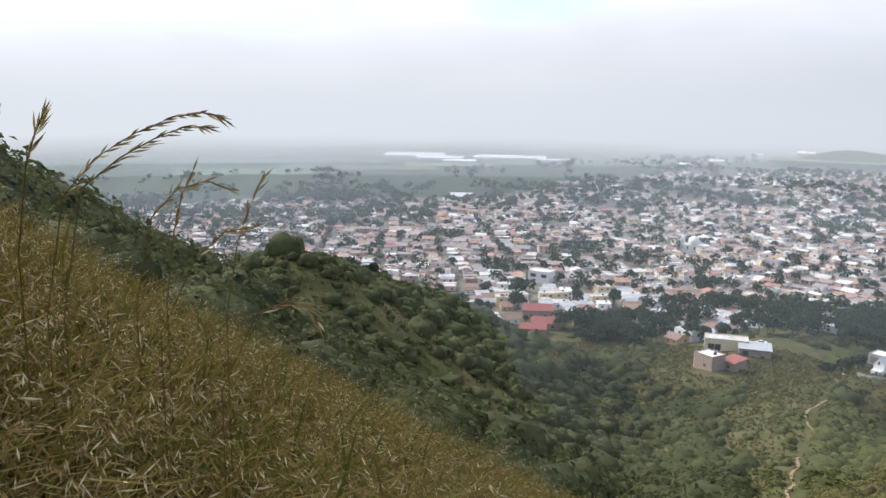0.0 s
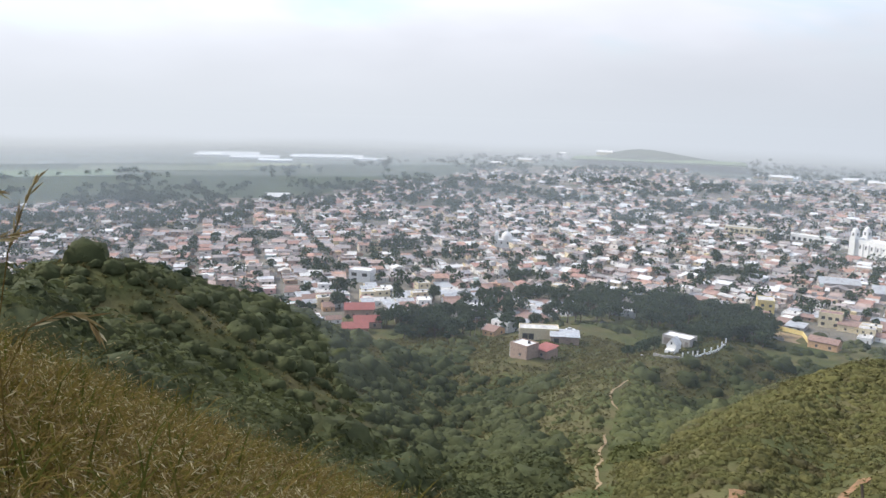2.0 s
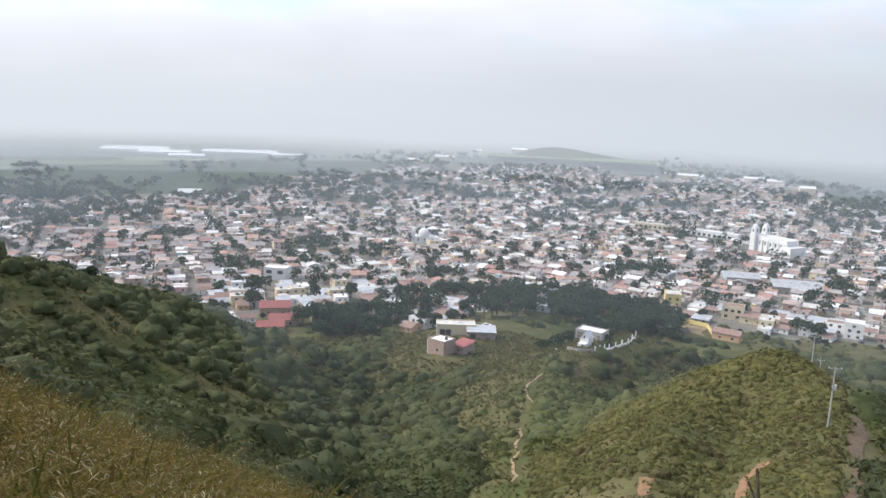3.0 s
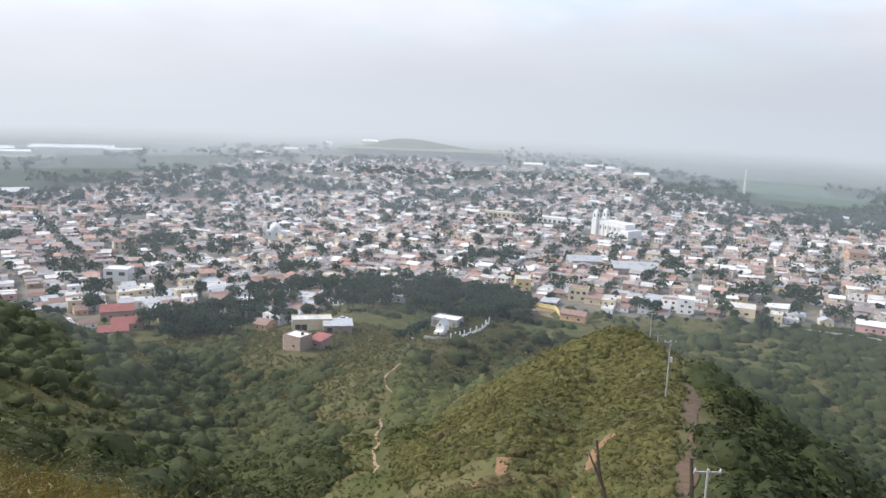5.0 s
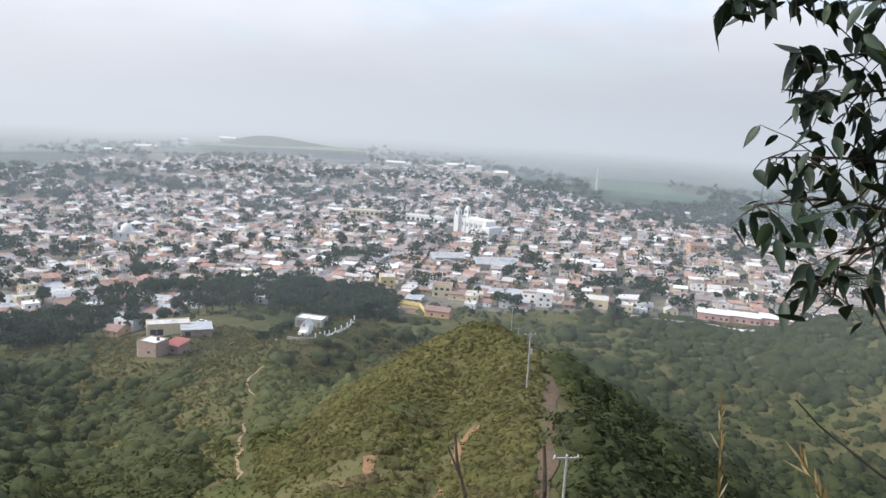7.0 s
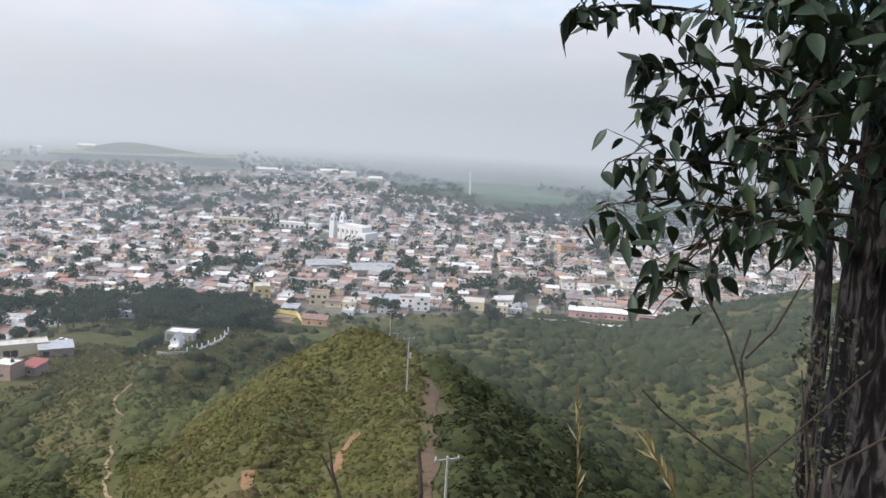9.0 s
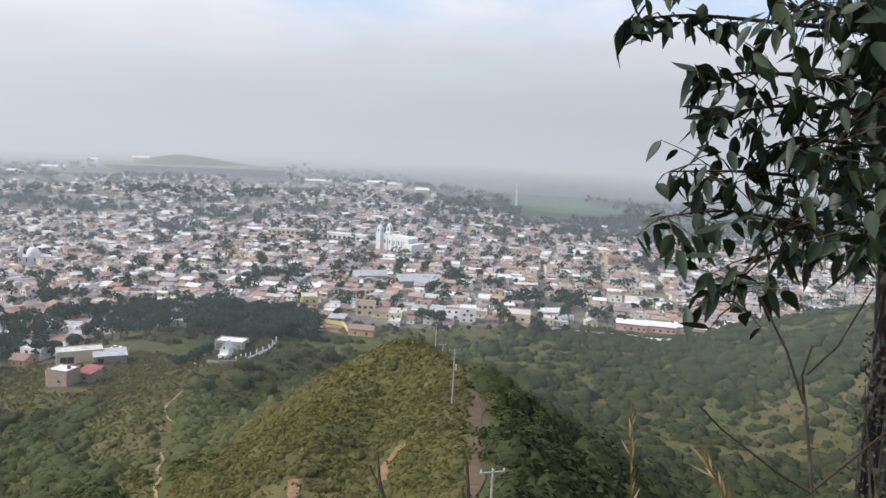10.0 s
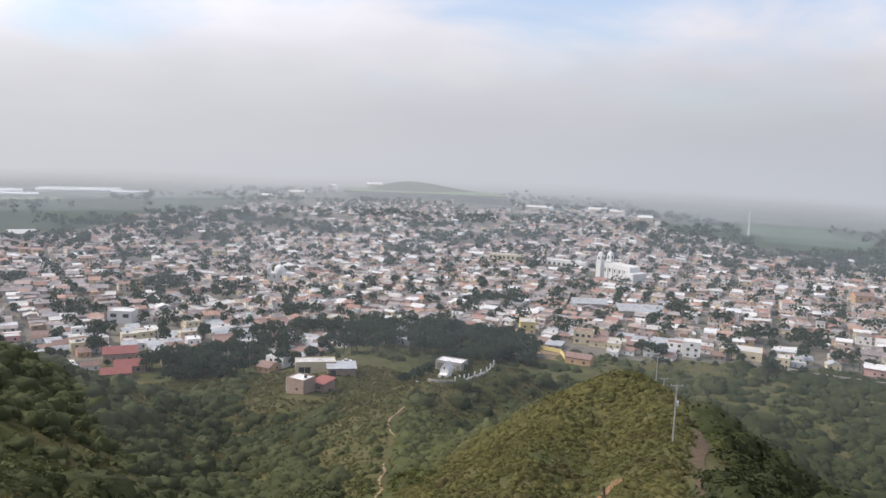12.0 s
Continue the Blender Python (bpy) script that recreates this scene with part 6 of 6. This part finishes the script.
for i, p in enumerate(fine):
    girth = 0.25 * (1 - 0.25 * i / len(fine)) + 0.10 * math.exp(-i / 3)
    ring = []
    for k in range(sides):
        a = k * 2 * math.pi / sides
        rr = girth * (1 + 0.05 * noise.noise((math.cos(a) * 2, math.sin(a) * 2, i * 0.35)) + 0.03 * noise.noise((math.cos(a) * 7, math.sin(a) * 7, i * 0.9)))
        ring.append(bm.verts.new(p + Vector((math.cos(a), math.sin(a), 0)) * rr))
    rings.append(ring)
for r0, r1 in zip(rings, rings[1:]):
    for k in range(sides):
        f = bm.faces.new((r0[k], r0[(k + 1) % sides], r1[(k + 1) % sides], r1[k]))
        f.smooth = True
part("trunk", bm, M["bark"], euc)


def leaf_mesh(name, long, wide, curl):
    """A pointed oval leaf hanging along -z, folded a little at the midrib."""
    bm = bmesh.new()
    n = 7
    mid, lft, rgt = [], [], []
    for i in range(n + 1):
        t = i / n
        w = wide * (math.sin(math.pi * min(1, t * 1.02) ** 0.75) ** 0.9) * (1 - 0.25 * t)
        y = curl * t * t * long
        mid.append(bm.verts.new((0, y, -t * long)))
        lft.append(bm.verts.new((-w / 2, y + 0.18 * w, -t * long)))
        rgt.append(bm.verts.new((w / 2, y + 0.18 * w, -t * long)))
    for i in range(n):
        bm.faces.new((mid[i], mid[i + 1], lft[i + 1], lft[i]))
        bm.faces.new((rgt[i], rgt[i + 1], mid[i + 1], mid[i]))
    bmesh.ops.remove_doubles(bm, verts=bm.verts, dist=0.0003)
    for f in bm.faces:
        f.smooth = True
    me = bpy.data.meshes.new(name)
    bm.to_mesh(me)
    bm.free()
    me.materials.append(M["leaf"])
    return me


LEAVES = [leaf_mesh("leaf", 0.088, 0.036, 0.12), leaf_mesh("leaf", 0.075, 0.038, -0.1), leaf_mesh("leaf", 0.105, 0.031, 0.2), leaf_mesh("leaf", 0.066, 0.034, 0.05)]
BRANCHES = (
    ((-36, 6.6, 3.05), (-27, 7.6, 2.85), (-19.7, 8.2, 2.65), (-15.6, 7.6, 2.55)),
    ((-36, 3.4, 3.05), (-28.4, 4.3, 2.9), (-23.7, 4.6, 2.7), (-20.9, 3.7, 2.65)),
    ((-36, 1.6, 3.05), (-29.3, 2.5, 2.85), (-25.0, 2.4, 2.7), (-21.4, 1.4, 2.65)),
    ((-36, -3.2, 3.0), (-29.8, -2.2, 2.85), (-24.3, -1.9, 2.7), (-19.4, -2.2, 2.6)),
    ((-36, -6.6, 3.0), (-29.5, -5.5, 2.8), (-23.9, -4.6, 2.65), (-18.9, -5.4, 2.55)),
    ((-36, -4.8, 3.0), (-28.4, -5.0, 2.75), (-25.2, -8.0, 2.6), (-24.3, -11.0, 2.55)),
    ((-36, -0.2, 3.0), (-31.3, 0.2, 2.9), (-27.8, 0.4, 2.8), (-25.3, -0.3, 2.75)),
    ((-36, 9.5, 3.1), (-30, 10.9, 2.9), (-23, 11.6, 2.7), (-16.6, 10.2, 2.6)),
    ((-36, 10.5, 3.1), (-33, 11.0, 2.7), (-29, 10.0, 2.45), (-26, 8.5, 2.35)),
    ((-36, 5.0, 3.05), (-33, 4.5, 2.6), (-30.5, 2.0, 2.4), (-29, -1.0, 2.35)),
    ((-36, 0.5, 3.05), (-34.5, -1.0, 2.6), (-33, -3.0, 2.4), (-31.5, -6.5, 2.35)),
)
leaf_spots = []
gl = random.Random(11)
for bi, b_ in enumerate(BRANCHES):
    pts = [spot(*p) for p in b_]
    smooth_pts = []
    for i in range(len(pts) - 1):
        p0, p1, p2, p3 = pts[max(i - 1, 0)], pts[i], pts[i + 1], pts[min(i + 2, len(pts) - 1)]
        for t in [k / 6 for k in range(6)]:
            smooth_pts.append(0.5 * ((2 * p1) + (p2 - p0) * t + (2 * p0 - 5 * p1 + 4 * p2 - p3) * t * t + (3 * p1 - p0 - 3 * p2 + p3) * t ** 3))
    smooth_pts.append(pts[-1])
    n = len(smooth_pts)
    bm = bmesh.new()
    add_tube(bm, smooth_pts, [0.008 * (1 - i / n) + 0.0018 for i in range(n)], 6)
    br = part("branch", bm, M["twig"], euc)
    for i in range(4, n):
        for _ in range(2 if i < n - 3 else 3):
            p = smooth_pts[i]
            d = Vector((gl.uniform(-1, 1), gl.uniform(-1, 1), gl.uniform(-0.7, 0.6))).normalized()
            tip = p + d * gl.uniform(0.06, 0.26) * (0.4 if (bi in (0, 7) and i > 7) or (bi in (1, 2) and i > n - 6) else 1.0 if i < n - 3 else 0.6)
            bm = bmesh.new()
            add_tube(bm, [p, p.lerp(tip, 0.5) + Vector((0, 0, 0.01)), tip], [0.003, 0.0022, 0.0014], 4)
            part("twig", bm, M["twig"], br)
            for k in range(gl.choice((1, 2, 2, 3))):
                leaf_spots.append(p.lerp(tip, 1 - 0.3 * k))
gl.shuffle(leaf_spots)


def leaf_pose(p):
    m = Matrix.Translation(p) @ Matrix.Rotation(gl.uniform(0, 6.28), 4, "Z") @ Matrix.Rotation(radians(gl.choice((gl.uniform(5, 45), gl.uniform(20, 110)))), 4, "X") @ Matrix.Rotation(gl.uniform(-1.2, 1.2), 4, "Z")
    return m @ Matrix.Scale(gl.uniform(0.75, 1.3), 4)


for p in leaf_spots[:300]:
    ob = new("leaf", gl.choice(LEAVES))
    ob.parent = euc
    ob.matrix_basis = leaf_pose(p)
# the rest of the crown, over and behind the lookout's view, with the added shade leaves, in one piece
bm = bmesh.new()
rest = leaf_spots[300:]
for _ in range(700):
    rest.append(spot(gl.uniform(-50, -27.5), gl.uniform(7.5, 26), gl.uniform(2.4, 3.9)))
for _ in range(230):
    rest.append(spot(gl.uniform(-38, -28.5), gl.uniform(-7, 9), gl.uniform(2.5, 3.1)))
for _ in range(340):
    rest.append(spot(gl.uniform(-42, -30.5), gl.uniform(1.5, 11), gl.uniform(2.3, 2.85)))
for _ in range(1500):                                        # unseen leaves added overhead to keep sun off the trunk
    rest.append(Vector((gl.uniform(-4.5, 3.2), gl.uniform(-1.0, 4.2), EYE_Z + gl.uniform(1.9, 4.6))))
for p in rest:
    me = gl.choice(LEAVES)
    before = len(bm.verts)
    bm.from_mesh(me)
    bm.verts.ensure_lookup_table()
    m = leaf_pose(p)
    for v in bm.verts[before:]:
        v.co = m @ v.co
rest_leaves = part("crown_leaves", bm, M["leaf"], euc)
rest_leaves["kind"] = "stuff"

# the slimmer stem behind, with fine narrow leaves
thin = tagged(new("eucalyptus_sapling"), "slim grey eucalyptus stem with fine narrow leaves", "tree")
bm = bmesh.new()
sp = spot(-34.2, -20, 5.2)
add_tube(bm, [(sp.x, sp.y, land_z(sp.x, sp.y) - 0.2), spot(-33.9, -13.4, 5.0), spot(-33.6, -9, 5.0), spot(-33.3, -5.3, 5.0), spot(-32.2, 0.2, 5.1), spot(-31.4, 6.2, 5.2), spot(-30.8, 14, 5.5)], [0.055, 0.05, 0.047, 0.044, 0.04, 0.034, 0.02], 8)
part("stem", bm, M["bark"], thin)
g = np.random.default_rng(3)
V = []
for _ in range(46):
    a, e = g.uniform(-35, -27), g.uniform(-8, 12)
    p0 = np.array(spot(a, e, 5.0))
    n = 34
    p = p0 + g.normal(0, (0.10, 0.10, 0.14), (n, 3))
    d = np.stack([g.normal(0, 0.35, n), g.normal(0, 0.35, n), -np.ones(n)], -1)
    d /= np.linalg.norm(d, axis=1)[:, None]
    s = np.cross(d, g.normal(size=d.shape))
    s /= np.linalg.norm(s, axis=1)[:, None]
    ln = g.uniform(0.05, 0.10, n)[:, None]
    V.append(np.stack([p, p + d * ln * 0.5 + s * 0.004, p + d * ln, p + d * ln * 0.5 - s * 0.004], 1))
fine_leaves = part("crown", crown_mesh("crown", np.concatenate(V), M["leaf_fine"]), None, thin)

# dry shrub below the trunk, with small leaves
V = []
for _ in range(420):
    p = np.array(spot(g.uniform(-36.2, -32.5), g.uniform(-24, -11), g.uniform(2.75, 3.0)))
    d = g.normal(size=3)
    d /= np.linalg.norm(d)
    s = np.cross(d, g.normal(size=3))
    s /= np.linalg.norm(s)
    ln = g.uniform(0.012, 0.028)
    V.append(np.stack([p, p + d * ln * 0.5 + s * ln * 0.3, p + d * ln, p + d * ln * 0.5 - s * ln * 0.3]))
shrub = tagged(new("dry_shrub"), "thin dry shrub with sparse small brown leaves beside the trunk", "shrub")
part("leaves", crown_mesh("leaves", np.array(V), M["leaf_fine"]), None, shrub)
for a0, e1, a1 in ((-35.5, -15, -33.0), (-34.8, -12, -34.2), (-35.8, -18, -33.6)):
    bm = bmesh.new()
    b0 = spot(a0, -30, 2.9)
    add_tube(bm, [(b0.x, b0.y, land_z(b0.x, b0.y) - 0.05), spot((a0 + a1) / 2, -22, 2.9), spot(a1, e1, 2.85)], [0.005, 0.004, 0.002], 5)
    part("stem", bm, M["twig"], shrub)


def sapling(label, lines, thick):
    top = tagged(new("bare_sapling"), label, "sapling")
    for i, stops in enumerate(lines):
        pts = [spot(*p) for p in stops]
        if i == 0:
            b0 = pts[0]
            pts = [Vector((b0.x, b0.y, land_z(b0.x, b0.y) - 0.05))] + pts
        bm = bmesh.new()
        n = len(pts)
        k = thick if i == 0 else thick * 0.6
        add_tube(bm, pts, [k * (1 - 0.6 * j / n) for j in range(n)], 6)
        part("stem" if i == 0 else "side_branch", bm, M["twig"], top)
    return top


sapling("bare branching sapling with dark dead twigs", (
    ((-30.9, -23.5, 2.3), (-30.6, -22.2, 2.3), (-29.6, -17.1, 2.3), (-29.1, -14.9, 2.3), (-29.5, -12.9, 2.3)),
    ((-29.4, -14.8, 2.3), (-31.0, -12.7, 2.25), (-32.6, -8.7, 2.2)),
    ((-30.6, -22.2, 2.3), (-28.4, -21.4, 2.25), (-26.2, -20.25, 2.2), (-24.3, -19.2, 2.15), (-22.7, -17.9, 2.1)),
    ((-30.6, -22.0, 2.3), (-33.5, -18.6, 2.25), (-37.0, -14.3, 2.2)),
    ((-29.4, -16.7, 2.3), (-28.0, -13.5, 2.25), (-25.9, -10.1, 2.2))), 0.0065)
sapling("thin bare stem rising from the slope", (((-0.97, -27.2, 6.0), (-0.2, -25, 6.0), (0.1, -23.1, 6.0)), ((-0.5, -26, 6.0), (0.6, -24, 6.0))), 0.016)
sapling("thin dark stem rising from the slope", (((-7.0, -26.4, 6.0), (-6.9, -25, 6.0), (-6.7, -23.4, 6.0)),), 0.02)
sapling("dry stalk with bent twigs beside the trunk", (((-35.5, -24, 2.6), (-35.5, -20.7, 2.6), (-37.5, -19, 2.6), (-39.0, -17.7, 2.6)),), 0.007)


# ---- the tall dry grass ----
def grass(name, az, r, height, seed, heads=1.0, lean=(0.55, -0.1)):
    """Bent stems with seed heads and long blades, for arrays of places."""
    g = np.random.default_rng(seed)
    n = len(az)
    x, y = -r * np.sin(np.radians(az)), r * np.cos(np.radians(az))
    base = np.stack([x, y, land(x, y) - 0.03], -1)
    a = g.normal(0, 0.9, n)
    bend = np.stack([np.cos(a) * 0.35 + lean[0], np.sin(a) * 0.35 + lean[1], np.zeros(n)], -1) * g.uniform(0.4, 1.1, n)[:, None]
    heap = Heap()
    wide = 0.0016 + 0.0007 * np.minimum(r, 6)
    ts = np.array((0, 0.3, 0.55, 0.78, 1.0))
    P = [base + np.array((0, 0, 1.0)) * (height * t * (1 - 0.22 * t * t))[:, None] + bend * (height * t ** 2.2)[:, None] for t in ts]
    view = np.stack([-y, x, np.zeros(n)], -1) / r[:, None]
    S = [view * (wide * (1.15 - 0.75 * t))[:, None] for t in ts]
    V = np.stack([q for p, s in zip(P, S) for q in (p - s, p + s)], 1)
    Q = np.array([(2 * i, 2 * i + 1, 2 * i + 3, 2 * i + 2) for i in range(4)])
    heap.add(V, Q, 0)
    # blades
    for k in range(4):
        t = g.uniform(0.0, 0.5, n)
        p0 = base + np.array((0, 0, 1.0)) * (height * t)[:, None] + bend * (height * t ** 2.2)[:, None]
        b = g.uniform(0, 2 * np.pi, n)
        out = np.stack([np.cos(b), np.sin(b), np.zeros(n)], -1) + bend * 0.6
        ln = height * g.uniform(0.35, 0.75, n)
        side = np.stack([-np.sin(b), np.cos(b), np.zeros(n)], -1) * (wide * 1.6)[:, None]
        pts = [p0 + out * (ln * u ** 1.3)[:, None] * 0.42 + np.array((0, 0, 1.0)) * (ln * (1.05 * u - 0.55 * u * u))[:, None] for u in (0, 0.35, 0.7, 1.0)]
        V = np.stack([q for p, w in zip(pts, (0.6, 1.0, 0.7, 0.08)) for q in (p - side * w, p + side * w)], 1)
        heap.add(V, Q[:3], 1)
    # seed heads: spikelets hung along the top of the stem
    pick = g.random(n) < heads
    for k in range(11):
        t = 0.70 + 0.30 * (k + g.random(n)) / 11
        p0 = (base + np.array((0, 0, 1.0)) * (height * t * (1 - 0.22 * t * t))[:, None] + bend * (height * t ** 2.2)[:, None])[pick]
        d = bend[pick] * 0.9 + g.normal(0, 0.35, (len(p0), 3)) + np.array((0, 0, 0.15 - 0.5 * (k % 2)))
        d /= np.linalg.norm(d, axis=1)[:, None]
        s = np.cross(d, np.stack([x, y, np.zeros(n)], -1)[pick])
        s /= np.linalg.norm(s, axis=1)[:, None]
        ln = (g.uniform(0.030, 0.070, n)[pick])[:, None]
        w = (0.0013 + 0.0005 * np.minimum(r, 6))[pick][:, None]
        V = np.stack([p0, p0 + d * ln * 0.45 + s * w, p0 + d * ln, p0 + d * ln * 0.45 - s * w], 1)
        heap.add(V, np.array([(0, 1, 2, 3)]), 2)
    return part(name, heap.mesh(name, [M["stem_gold"], M["blade_green"], M["seed"]]), None)


g = np.random.default_rng(17)
n = 9000
r = 1.7 + 10.5 * g.random(n) ** 1.35
az = g.uniform(20, 92, n)
sel = g.random(n) < np.clip((az - 20) / 14, 0.12, 1)
r, az = r[sel], az[sel]
tall = np.clip(g.normal(1.12, 0.18, len(r)), 0.55, 1.6) * np.where(g.random(len(r)) < 0.14, 1.32, 1.0)
tall = np.minimum(tall, 1.22 + 0.10 * np.clip(r - 2.5, 0, 6))
tagged(grass("tall_grass", az, r, tall, 18, 0.8), "tall dry golden brown grass with feathery seed heads", "grass", kind="stuff")
r2 = 12 + 24 * g.random(1700)
az2 = g.uniform(24, 92, 1700)
tagged(grass("slope_grass", az2, r2, np.clip(g.normal(1.1, 0.2, 1700), 0.6, 1.6), 19, 0.3), "dry brown grass on the slope behind", "grass", kind="stuff")
az4, r4 = g.uniform(25, 60, 1700), 1.75 + 1.7 * g.random(1700)
tagged(grass("near_grass", az4, r4, np.clip(g.normal(1.44, 0.14, 1700), 0.95, 1.58) - 0.35 * np.clip((34 - az4) / 9, 0, 1) - 0.25 * np.clip((az4 - 50) / 8, 0, 1), 21, 0.9, (0.35, -0.05)), "tall golden grass with pale seed heads close to the lookout", "grass", kind="stuff")
az3, r3 = g.uniform(-34, 14, 260), 3.2 + 4 * g.random(260)
tagged(grass("sparse_grass", az3, r3, np.clip(g.normal(0.5, 0.12, 260), 0.25, 0.8), 20, 0.7), "sparse dry grass on the steep slope below", "grass", kind="stuff")


def plume(stops, label):
    """One long grass stalk with its seed head, set by directions from the lookout."""
    pts = [spot(*p, 40.9 if p[0] > 0 else -8.34) for p in stops]
    b0 = pts[0]
    bm = bmesh.new()
    add_tube(bm, [Vector((b0.x, b0.y, land_z(b0.x, b0.y)))] + pts, [0.0022] * 2 + [0.0024 - 0.0010 * i / len(pts) for i in range(len(pts) - 1)], 5)
    top = tagged(new("grass_plume"), label, "grass", "tall seed heads against the sky")
    part("stalk", bm, M["stem_gold"], top)
    q = random.Random(len(stops) + int(stops[0][0]))
    V = []
    for i in range(1, len(pts) - 1):
        d = (pts[i + 1] - pts[i])
        for k in range(9):
            p = pts[i] + d * (k / 9)
            e = (d.normalized() + Vector((q.uniform(-0.4, 0.4), q.uniform(-0.4, 0.4), q.uniform(-0.5, 0.25)))).normalized()
            s = e.cross(p - HUB).normalized() * 0.0034
            ln = q.uniform(0.035, 0.075)
            V.append([p, p + e * ln * 0.45 + s, p + e * ln, p + e * ln * 0.45 - s])
    part("seed_head", crown_mesh("seed_head", np.array([[list(c) for c in v] for v in V]), M["seed"]), None, top)


L1 = "arching brown grass stalk with a feathery seed head"
plume(((68, -14, 2.6), (66.6, -6.5, 2.6), (64.5, -4.0, 2.6), (62, -2.4, 2.58), (59.5, -1.3, 2.55), (57.5, -1.0, 2.5), (56.3, -1.3, 2.5)), L1)
plume(((67, -14, 2.7), (65.5, -6.0, 2.7), (63, -4.0, 2.7), (60.5, -2.6, 2.68), (58.6, -1.9, 2.65), (57.2, -2.0, 2.6)), L1)
plume(((69.4, -10, 2.4), (68.6, -4.5, 2.4), (68.0, -2.6, 2.4), (67.4, -1.2, 2.4)), L1)
plume(((56.5, -15, 3.0), (55.6, -10, 3.0), (54.7, -7.5, 3.0), (53.6, -5.2, 3.0)), L1)
plume(((62.5, -14, 3.0), (61.2, -8, 3.0), (59.5, -6.2, 3.0), (57.5, -5.6, 3.0), (56.0, -6.2, 3.0)), L1)
plume(((60.5, -14, 3.1), (59.8, -9, 3.1), (59.2, -6.6, 3.1), (58.4, -5.0, 3.1)), L1)
plume(((61, -16, 2.8), (58.5, -11, 2.8), (56.5, -9.2, 2.8), (54.6, -8.9, 2.8)), L1)
plume(((71.5, -9, 2.5), (70.6, -3.5, 2.5), (70.0, -1.0, 2.5)), L1)
plume(((57, -20, 2.4), (54.4, -15.0, 2.4), (52.2, -14.2, 2.4), (50.8, -14.6, 2.38), (50.0, -15.7, 2.36)), L1)
plume(((-19.0, -28, 2.6), (-18.8, -25.5, 2.6), (-18.5, -22, 2.6), (-18.2, -19.0, 2.6)), "dry upright grass stalk with a thin seed head")
plume(((-26.2, -26, 2.2), (-25.7, -24.5, 2.2), (-24.4, -22.6, 2.2), (-23.5, -21.4, 2.2)), "dry upright grass stalk with a thin seed head")
